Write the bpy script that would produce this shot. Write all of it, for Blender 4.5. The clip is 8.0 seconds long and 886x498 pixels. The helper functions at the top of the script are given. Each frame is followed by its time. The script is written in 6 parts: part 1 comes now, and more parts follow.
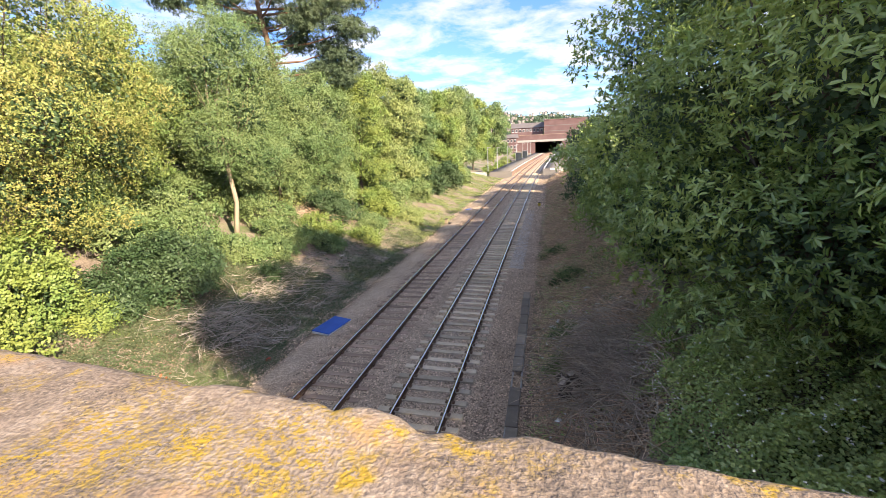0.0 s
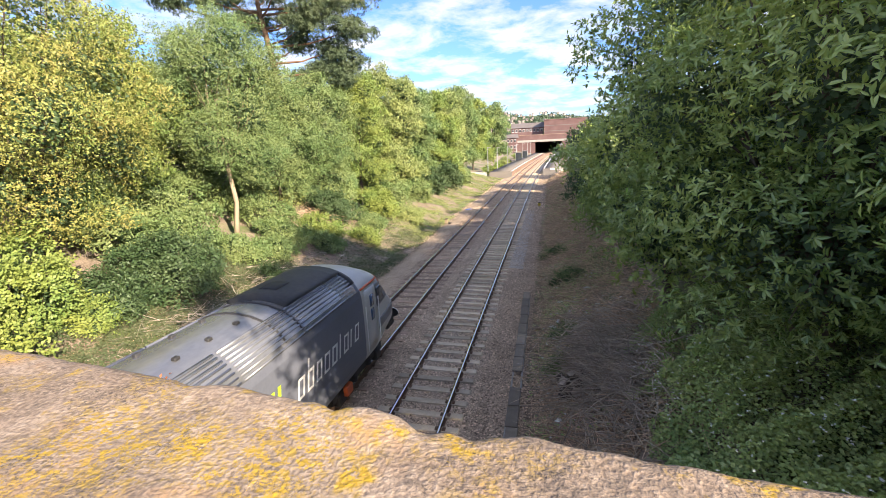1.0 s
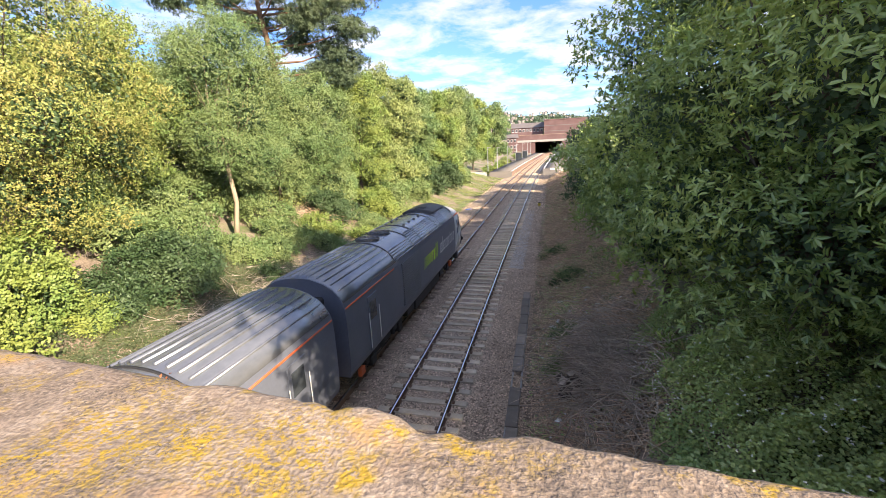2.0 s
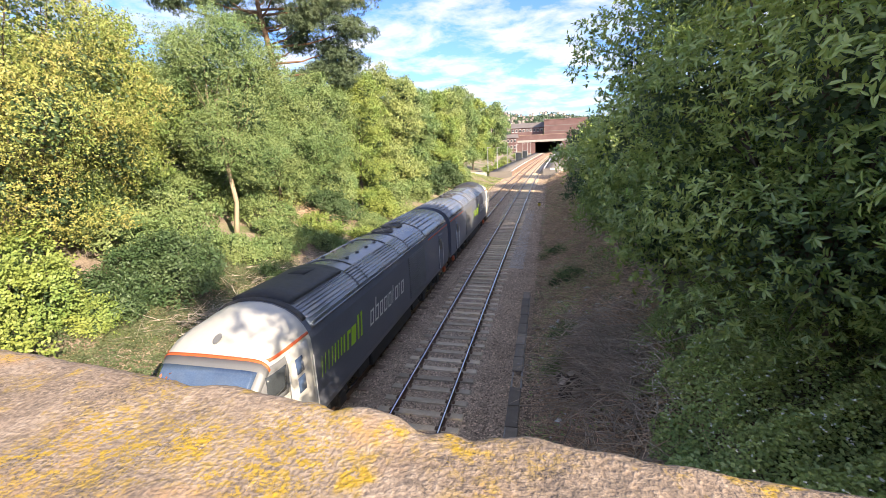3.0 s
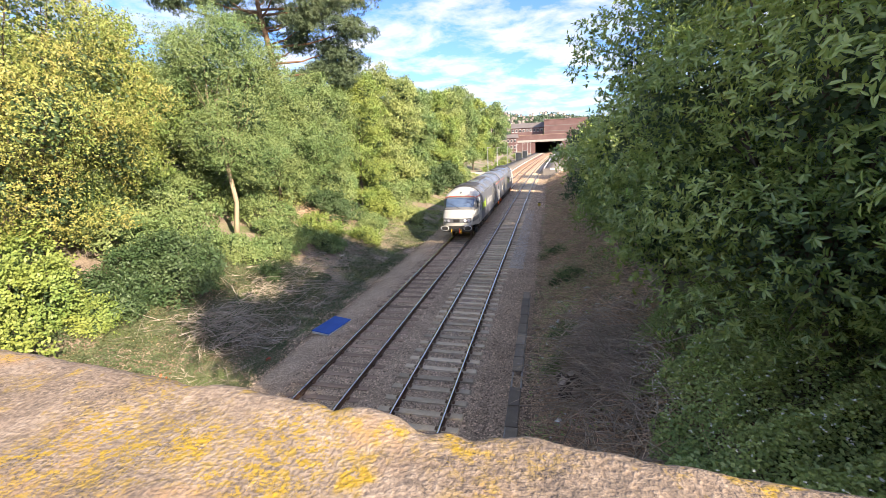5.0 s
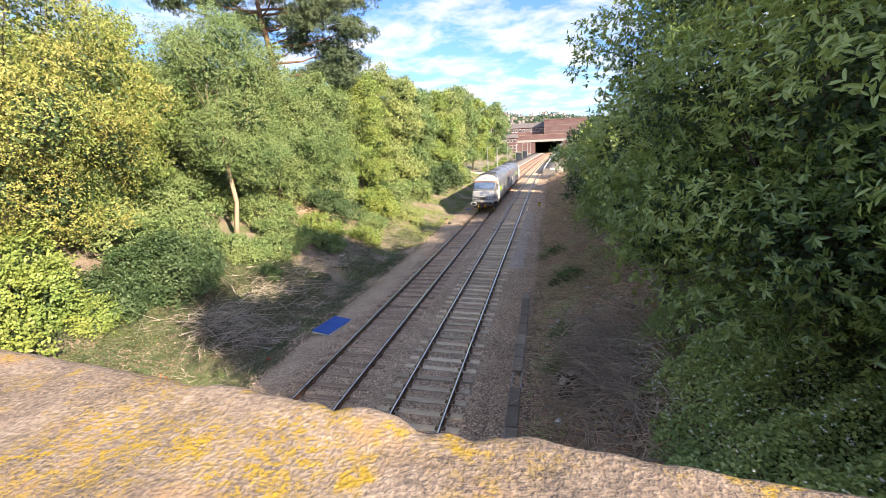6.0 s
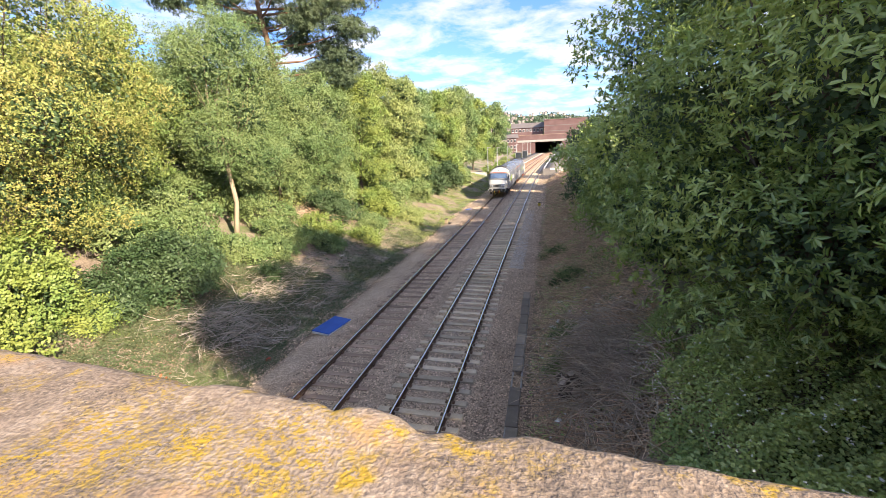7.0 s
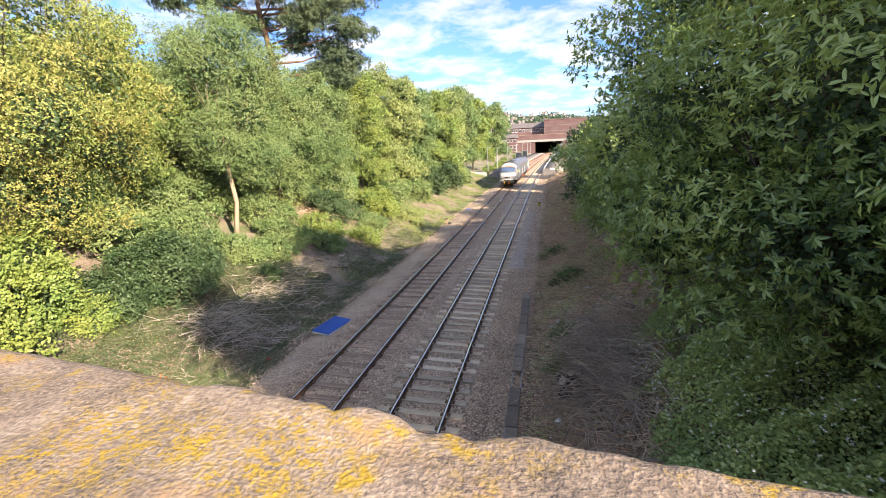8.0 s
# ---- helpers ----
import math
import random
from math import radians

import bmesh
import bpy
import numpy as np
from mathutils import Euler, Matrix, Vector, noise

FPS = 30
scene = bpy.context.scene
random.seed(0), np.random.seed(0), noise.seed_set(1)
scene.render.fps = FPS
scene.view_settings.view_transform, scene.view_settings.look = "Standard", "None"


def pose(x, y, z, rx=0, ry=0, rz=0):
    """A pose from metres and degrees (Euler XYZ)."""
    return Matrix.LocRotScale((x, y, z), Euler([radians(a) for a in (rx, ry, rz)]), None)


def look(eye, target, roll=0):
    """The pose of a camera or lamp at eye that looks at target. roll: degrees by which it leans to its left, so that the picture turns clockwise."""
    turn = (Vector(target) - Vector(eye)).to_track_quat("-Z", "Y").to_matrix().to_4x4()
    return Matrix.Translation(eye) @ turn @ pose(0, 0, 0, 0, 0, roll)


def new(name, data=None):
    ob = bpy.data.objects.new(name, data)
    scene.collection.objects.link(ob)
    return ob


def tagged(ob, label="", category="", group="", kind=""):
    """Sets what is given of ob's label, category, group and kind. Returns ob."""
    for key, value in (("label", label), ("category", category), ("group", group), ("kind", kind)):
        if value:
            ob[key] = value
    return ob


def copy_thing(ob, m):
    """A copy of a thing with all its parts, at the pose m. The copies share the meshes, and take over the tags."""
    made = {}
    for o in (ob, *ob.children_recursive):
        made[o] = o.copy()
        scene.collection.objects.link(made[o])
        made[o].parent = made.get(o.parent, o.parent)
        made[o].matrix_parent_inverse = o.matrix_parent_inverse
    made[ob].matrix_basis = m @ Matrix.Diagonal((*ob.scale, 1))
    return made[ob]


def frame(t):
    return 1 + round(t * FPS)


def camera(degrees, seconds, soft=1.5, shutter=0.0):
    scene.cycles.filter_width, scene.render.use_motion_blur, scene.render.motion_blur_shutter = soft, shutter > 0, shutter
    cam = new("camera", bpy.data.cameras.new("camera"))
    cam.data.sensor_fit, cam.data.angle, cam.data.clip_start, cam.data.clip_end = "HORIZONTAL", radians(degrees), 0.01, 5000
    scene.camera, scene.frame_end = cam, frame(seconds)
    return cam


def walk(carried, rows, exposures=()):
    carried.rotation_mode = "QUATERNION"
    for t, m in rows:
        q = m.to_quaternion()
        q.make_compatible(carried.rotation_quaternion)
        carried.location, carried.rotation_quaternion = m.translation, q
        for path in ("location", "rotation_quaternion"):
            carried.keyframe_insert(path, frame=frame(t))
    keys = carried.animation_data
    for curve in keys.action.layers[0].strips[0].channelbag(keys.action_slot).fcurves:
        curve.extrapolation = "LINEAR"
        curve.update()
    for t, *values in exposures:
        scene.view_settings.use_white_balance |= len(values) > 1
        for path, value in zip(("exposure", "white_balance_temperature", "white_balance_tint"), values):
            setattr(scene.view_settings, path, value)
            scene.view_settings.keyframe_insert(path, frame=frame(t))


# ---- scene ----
# ---- camera ----
cam = camera(92.6, 8.0, soft=0.7, shutter=0.0)
EYE = (6.574, 0.0, 7.14)
VIEW = look(EYE, (4.2366, 9.427, 4.759), -2.73)
walk(cam, [(0, VIEW), (8, VIEW)])

# ---- world, sun, exposure ----
TO_SUN = Vector((0.76, -0.54, 0.45)).normalized()
SUN_EL = math.asin(TO_SUN.z)
SUN_AZ = math.atan2(TO_SUN.x, TO_SUN.y)
scene.view_settings.exposure = 1.86


def make_world():
    w = bpy.data.worlds.new("sky")
    scene.world = w
    w.use_nodes = True
    nt = w.node_tree
    nt.nodes.clear()
    out = nt.nodes.new("ShaderNodeOutputWorld")
    bg = nt.nodes.new("ShaderNodeBackground")
    sky = nt.nodes.new("ShaderNodeTexSky")
    sky.sky_type, sky.sun_disc = "NISHITA", False
    sky.sun_elevation, sky.sun_rotation = SUN_EL, SUN_AZ
    sky.air_density, sky.dust_density, sky.ozone_density = 1.0, 0.6, 2.0
    co = nt.nodes.new("ShaderNodeTexCoord")
    sep = nt.nodes.new("ShaderNodeSeparateXYZ")
    nt.links.new(co.outputs["Generated"], sep.inputs[0])
    # clouds on a flat layer: direction divided by its height
    lift = nt.nodes.new("ShaderNodeMath")
    lift.operation = "ADD"
    lift.inputs[1].default_value = 0.14
    nt.links.new(sep.outputs["Z"], lift.inputs[0])
    comb = nt.nodes.new("ShaderNodeCombineXYZ")
    for ax in ("X", "Y"):
        dv = nt.nodes.new("ShaderNodeMath")
        dv.operation = "DIVIDE"
        nt.links.new(sep.outputs[ax], dv.inputs[0])
        nt.links.new(lift.outputs[0], dv.inputs[1])
        nt.links.new(dv.outputs[0], comb.inputs[ax])
    n1 = nt.nodes.new("ShaderNodeTexNoise")
    n1.inputs["Scale"].default_value, n1.inputs["Detail"].default_value = 2.5, 10
    n1.inputs["Roughness"].default_value, n1.inputs["Distortion"].default_value = 0.62, 0.25
    nt.links.new(comb.outputs[0], n1.inputs["Vector"])
    ramp = nt.nodes.new("ShaderNodeValToRGB")
    ramp.color_ramp.elements[0].position, ramp.color_ramp.elements[1].position = 0.42, 0.655
    nt.links.new(n1.outputs["Fac"], ramp.inputs[0])
    mix = nt.nodes.new("ShaderNodeMix")
    mix.data_type = "RGBA"
    tint = nt.nodes.new("ShaderNodeMix")
    tint.data_type, tint.blend_type = "RGBA", "MULTIPLY"
    tint.inputs["Factor"].default_value = 1.0
    tint.inputs["B"].default_value = (*SKY_TINT, 1)
    nt.links.new(sky.outputs[0], tint.inputs["A"])
    nt.links.new(ramp.outputs[0], mix.inputs["Factor"])
    nt.links.new(tint.outputs["Result"], mix.inputs["A"])
    mix.inputs["B"].default_value = (*CLOUD, 1)
    nt.links.new(mix.outputs["Result"], bg.inputs["Color"])
    bg.inputs["Strength"].default_value = SKY_STRENGTH
    nt.links.new(bg.outputs[0], out.inputs[0])


SKY_STRENGTH = 0.094
SKY_TINT = (0.46, 0.60, 0.92)
CLOUD = (3.85, 3.72, 3.58)
make_world()
sun_data = bpy.data.lights.new("sun", "SUN")
sun_data.energy, sun_data.angle, sun_data.color = 3.8, radians(0.53), (1.0, 0.83, 0.63)
sun = new("sun", sun_data)
sun.matrix_basis = look(TO_SUN * 200, (0, 0, 0))


# ---- materials ----
def material(name, colours, scale=4.0, rough=0.8, bump=0.0, bump_scale=40.0, metal=0.0, detail=6,
             per_island=0.0, per_object=0.0, translucent=0.0, spec=0.5, stretch=None, fine=0.35, spread=(0.3, 0.7), island_colours=None):
    """Procedural surface: noise at two scales between the colours, relief, and variation by piece."""
    m = bpy.data.materials.new(name)
    m.use_nodes = True
    nt = m.node_tree
    bs = nt.nodes["Principled BSDF"]
    link = nt.links.new
    co = nt.nodes.new("ShaderNodeTexCoord")
    src = co.outputs["Object"]
    if stretch:
        mp = nt.nodes.new("ShaderNodeMapping")
        mp.inputs["Scale"].default_value = stretch
        link(src, mp.inputs["Vector"])
        src = mp.outputs[0]
    big = nt.nodes.new("ShaderNodeTexNoise")
    big.inputs["Scale"].default_value, big.inputs["Detail"].default_value = scale, detail
    link(src, big.inputs["Vector"])
    small = nt.nodes.new("ShaderNodeTexNoise")
    small.inputs["Scale"].default_value, small.inputs["Detail"].default_value = bump_scale, 4
    link(src, small.inputs["Vector"])
    fac = nt.nodes.new("ShaderNodeMix")
    fac.data_type = "FLOAT"
    fac.inputs["Factor"].default_value = fine
    link(big.outputs["Fac"], fac.inputs[2])
    link(small.outputs["Fac"], fac.inputs[3])
    value = fac.outputs[0]
    if island_colours:
        geo = nt.nodes.new("ShaderNodeNewGeometry")
        value = geo.outputs["Random Per Island"]
    ramp = nt.nodes.new("ShaderNodeValToRGB")
    el = ramp.color_ramp.elements
    lo, hi = (0.0, 1.0) if island_colours else spread
    cols = island_colours or colours
    while len(el) < len(cols):
        el.new(0.5)
    for i, c in enumerate(cols):
        el[i].position = lo + (hi - lo) * i / max(1, len(cols) - 1)
        el[i].color = (*c, 1)
    link(value, ramp.inputs[0])
    colour = ramp.outputs[0]
    if island_colours:
        # large soft patches over the leaf-by-leaf change
        mx = nt.nodes.new("ShaderNodeMix")
        mx.data_type = "RGBA"
        r2 = nt.nodes.new("ShaderNodeValToRGB")
        r2.color_ramp.elements[0].position, r2.color_ramp.elements[1].position = 0.38, 0.62
        for i, c in enumerate((colours[0], colours[-1])):
            r2.color_ramp.elements[i].color = (*c, 1)
        link(big.outputs["Fac"], r2.inputs[0])
        mx.inputs["Factor"].default_value = 0.72
        link(colour, mx.inputs["A"])
        link(r2.outputs[0], mx.inputs["B"])
        colour = mx.outputs["Result"]
    amount = max(per_island, per_object)
    if amount:
        if per_island:
            rnd = nt.nodes.new("ShaderNodeNewGeometry").outputs["Random Per Island"]
        else:
            rnd = nt.nodes.new("ShaderNodeObjectInfo").outputs["Random"]
        rg = nt.nodes.new("ShaderNodeMapRange")
        rg.inputs["To Min"].default_value, rg.inputs["To Max"].default_value = 1 - amount, 1 + amount
        link(rnd, rg.inputs["Value"])
        hsv = nt.nodes.new("ShaderNodeHueSaturation")
        link(rg.outputs[0], hsv.inputs["Value"])
        link(colour, hsv.inputs["Color"])
        colour = hsv.outputs[0]
    link(colour, bs.inputs["Base Color"])
    bs.inputs["Roughness"].default_value = rough
    bs.inputs["Metallic"].default_value = metal
    bs.inputs["Specular IOR Level"].default_value = spec
    if bump:
        bp = nt.nodes.new("ShaderNodeBump")
        bp.inputs["Strength"].default_value, bp.inputs["Distance"].default_value = min(1.0, bump), 0.02
        link(value if not island_colours else small.outputs["Fac"], bp.inputs["Height"])
        link(bp.outputs[0], bs.inputs["Normal"])
    if translucent:
        tr = nt.nodes.new("ShaderNodeBsdfTranslucent")
        link(colour, tr.inputs["Color"])
        ms = nt.nodes.new("ShaderNodeMixShader")
        ms.inputs[0].default_value = translucent
        link(bs.outputs[0], ms.inputs[1])
        link(tr.outputs[0], ms.inputs[2])
        link(ms.outputs[0], nt.nodes["Material Output"].inputs["Surface"])
    return m


def leaf_material(name, a, b, tips, rough=0.5, translucent=0.13, spec=0.35, scale=0.35):
    return material(name, (a, b), scale=scale, rough=rough, translucent=translucent, spec=spec, island_colours=tips)


M = {}
M["bark"] = material("bark", ((0.060, 0.045, 0.030), (0.144, 0.114, 0.084)), 3, 0.9, 0.6, 30, stretch=(1, 1, 0.2))
M["pale_bark"] = material("pale_bark", ((0.240, 0.176, 0.112), (0.440, 0.360, 0.256)), 3, 0.8, 0.4, 25, stretch=(1, 1, 0.4))
M["red_bark"] = material("red_bark", ((0.126, 0.070, 0.041), (0.259, 0.154, 0.088)), 2, 0.9, 0.5, 20)
M["dead_wood"] = material("dead_wood", ((0.278, 0.222, 0.174), (0.693, 0.609, 0.504)), 2, 0.9, 0.2, 20, per_island=0.35)
M["leaf_gold"] = leaf_material("leaf_gold", (0.216, 0.291, 0.072), (0.378, 0.333, 0.095),
                               ((0.180, 0.256, 0.057), (0.271, 0.326, 0.081), (0.361, 0.342, 0.104), (0.415, 0.306, 0.125)), scale=0.5)
M["leaf_lime"] = leaf_material("leaf_lime", (0.178, 0.271, 0.070), (0.302, 0.341, 0.079),
                               ((0.123, 0.203, 0.060), (0.234, 0.329, 0.090), (0.386, 0.408, 0.122)))
M["leaf_mid"] = leaf_material("leaf_mid", (0.143, 0.234, 0.082), (0.244, 0.300, 0.108),
                              ((0.102, 0.183, 0.068), (0.203, 0.284, 0.108), (0.326, 0.367, 0.165)))
M["leaf_yellow_green"] = leaf_material("leaf_yellow_green", (0.243, 0.309, 0.107), (0.348, 0.386, 0.132),
                              ((0.156, 0.231, 0.082), (0.295, 0.355, 0.132), (0.453, 0.447, 0.186)))
# dark green leaves; also stands in for the shade inside crowns
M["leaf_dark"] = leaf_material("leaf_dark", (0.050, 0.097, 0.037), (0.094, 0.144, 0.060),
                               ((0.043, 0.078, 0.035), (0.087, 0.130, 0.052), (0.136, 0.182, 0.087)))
M["leaf_laurel"] = leaf_material("leaf_laurel", (0.187, 0.297, 0.089), (0.436, 0.526, 0.147),
                                 ((0.187, 0.279, 0.089), (0.346, 0.449, 0.127), (0.622, 0.669, 0.198)), rough=0.24, spec=0.85, translucent=0.24)
M["leaf_tip"] = leaf_material("leaf_tip", (0.240, 0.435, 0.060), (0.330, 0.493, 0.072),
                              ((0.180, 0.348, 0.048), (0.360, 0.551, 0.084)), rough=0.4)
M["leaf_bramble"] = leaf_material("leaf_bramble", (0.270, 0.398, 0.148), (0.473, 0.574, 0.214),
                                  ((0.202, 0.330, 0.132), (0.473, 0.574, 0.214), (0.877, 0.883, 0.316)), rough=0.34, spec=0.6)
M["leaf_ivy"] = leaf_material("leaf_ivy", (0.078, 0.123, 0.053), (0.156, 0.178, 0.090),
                              ((0.062, 0.103, 0.046), (0.125, 0.165, 0.072), (0.250, 0.232, 0.144)))
M["needles"] = leaf_material("needles", (0.097, 0.144, 0.077), (0.162, 0.202, 0.104),
                             ((0.081, 0.122, 0.069), (0.162, 0.202, 0.104)), rough=0.6, translucent=0.1)
M["flower"] = material("flower", ((0.75, 0.75, 0.7), (0.85, 0.85, 0.8)), 5, 0.7)
M["ballast"] = material("ballast", ((0.202, 0.147, 0.104), (0.400, 0.302, 0.222), (0.679, 0.537, 0.399)), 0.7, 0.95, 0.9, 22, fine=0.75, spread=(0.36, 0.64))
M["stone_chip"] = material("stone_chip", ((0.317, 0.237, 0.168), (0.599, 0.457, 0.326)), 0.8, 0.95, per_island=0.75)
M["pale_chip"] = material("pale_chip", ((0.42, 0.38, 0.33), (0.55, 0.5, 0.44)), 0.8, 0.95, per_island=0.4)
M["rail_side"] = material("rail_side", ((0.09, 0.055, 0.035), (0.17, 0.10, 0.06)), 3, 0.85, 0.3, 40)
M["rail_top"] = material("rail_top", ((0.55, 0.56, 0.6), (0.72, 0.73, 0.78)), 3, 0.22, metal=1.0)
M["concrete_sleeper"] = material("concrete_sleeper", ((0.380, 0.309, 0.228), (0.690, 0.587, 0.437)), 2.5, 0.9, 0.5, 40, per_object=0.3)
M["wood_sleeper"] = material("wood_sleeper", ((0.217, 0.153, 0.111), (0.472, 0.341, 0.256)), 2.5, 0.95, 0.6, 30, per_object=0.35, stretch=(0.3, 1.5, 1))
M["concrete"] = material("concrete", ((0.26, 0.25, 0.23), (0.42, 0.40, 0.37)), 1.5, 0.9, 0.4, 30)
M["paving"] = material("paving", ((0.161, 0.138, 0.112), (0.223, 0.197, 0.161)), 0.6, 0.9, 0.2, 12)
M["white_paint"] = material("white_paint", ((0.7, 0.7, 0.68), (0.82, 0.82, 0.8)), 2, 0.6, 0.05, 30)
M["brick"] = material("brick", ((0.123, 0.068, 0.066), (0.187, 0.117, 0.111)), 0.3, 0.9, 0.2, 4)
M["brick_pale"] = material("brick_pale", ((0.280, 0.196, 0.140), (0.350, 0.259, 0.196)), 0.3, 0.9, 0.2, 4)
M["roof_grey"] = material("roof_grey", ((0.136, 0.119, 0.111), (0.204, 0.178, 0.170)), 0.3, 0.9)
M["dark_steel"] = material("dark_steel", ((0.03, 0.03, 0.032), (0.06, 0.055, 0.05)), 3, 0.6, 0.2, 30, metal=0.3)
M["post_grey"] = material("post_grey", ((0.32, 0.33, 0.34), (0.45, 0.46, 0.47)), 3, 0.5)
M["window_dark"] = material("window_dark", ((0.03, 0.035, 0.04), (0.06, 0.07, 0.08)), 1, 0.1)
M["body_grey"] = material("body_grey", ((0.109, 0.121, 0.152), (0.149, 0.161, 0.200)), 0.8, 0.36, 0.03, 14)
M["roof_dark"] = material("roof_dark", ((0.20, 0.21, 0.235), (0.33, 0.34, 0.365)), 0.9, 0.27, 0.03, 10, stretch=(1, 0.5, 1), spec=0.7, metal=0.55)
M["soot"] = material("soot", ((0.018, 0.018, 0.02), (0.06, 0.06, 0.062)), 0.9, 0.6, 0.05, 10)
M["cab_grey"] = material("cab_grey", ((0.431, 0.431, 0.405), (0.517, 0.509, 0.483)), 0.9, 0.33, 0.02, 12)
M["band_grey"] = material("band_grey", ((0.13, 0.135, 0.145), (0.18, 0.185, 0.195)), 1, 0.4)
M["slat_grey"] = material("slat_grey", ((0.12, 0.125, 0.13), (0.18, 0.185, 0.19)), 2, 0.35)
M["orange"] = material("orange", ((0.540, 0.100, 0.028), (0.612, 0.130, 0.042)), 2, 0.5)
M["lime_vinyl"] = material("lime_vinyl", ((0.415, 0.677, 0.032), (0.503, 0.765, 0.055)), 2, 0.4)
M["white_vinyl"] = material("white_vinyl", ((0.720, 0.720, 0.700), (0.800, 0.800, 0.780)), 2, 0.4)
# blue of the reflected sky is put into the glass colour
M["glass"] = material("glass", ((0.042, 0.070, 0.140), (0.112, 0.168, 0.280)), 1.2, 0.08, spec=0.9)
M["rubber"] = material("rubber", ((0.02, 0.02, 0.02), (0.035, 0.035, 0.035)), 4, 0.7)
M["chrome"] = material("chrome", ((0.7, 0.7, 0.72), (0.8, 0.8, 0.82)), 4, 0.2, metal=1.0)
M["lamp_lens"] = material("lamp_lens", ((0.55, 0.55, 0.6), (0.7, 0.7, 0.75)), 8, 0.15)
M["blue_plastic"] = material("blue_plastic", ((0.01, 0.07, 0.36), (0.02, 0.11, 0.48)), 3, 0.5, 0.1, 40)
M["bag_white"] = material("bag_white", ((0.5, 0.5, 0.5), (0.75, 0.75, 0.76)), 3, 0.5)
M["yellow"] = material("yellow", ((0.6, 0.42, 0.03), (0.75, 0.55, 0.05)), 3, 0.6)
M["red"] = material("red", ((0.4, 0.05, 0.03), (0.6, 0.1, 0.05)), 3, 0.6)


def ground_material():
    """Earth with leaf litter, dry grass and moss in patches."""
    m = material("earth", ((0.15, 0.112, 0.082), (0.27, 0.212, 0.162), (0.41, 0.335, 0.265)), 0.9, 0.95, 0.9, 16, fine=0.6, spread=(0.36, 0.66))
    nt = m.node_tree
    bs = nt.nodes["Principled BSDF"]
    base = bs.inputs["Base Color"].links[0].from_socket
    co = nt.nodes.new("ShaderNodeTexCoord")
    n = nt.nodes.new("ShaderNodeTexNoise")
    n.inputs["Scale"].default_value, n.inputs["Detail"].default_value = 0.35, 8
    nt.links.new(co.outputs["Object"], n.inputs["Vector"])
    r = nt.nodes.new("ShaderNodeValToRGB")
    r.color_ramp.elements[0].position, r.color_ramp.elements[1].position = 0.5, 0.62
    nt.links.new(n.outputs["Fac"], r.inputs[0])
    mx = nt.nodes.new("ShaderNodeMix")
    mx.data_type = "RGBA"
    nt.links.new(r.outputs[0], mx.inputs["Factor"])
    nt.links.new(base, mx.inputs["A"])
    mx.inputs["B"].default_value = (0.12, 0.16, 0.055, 1)
    nt.links.new(mx.outputs["Result"], bs.inputs["Base Color"])
    return m


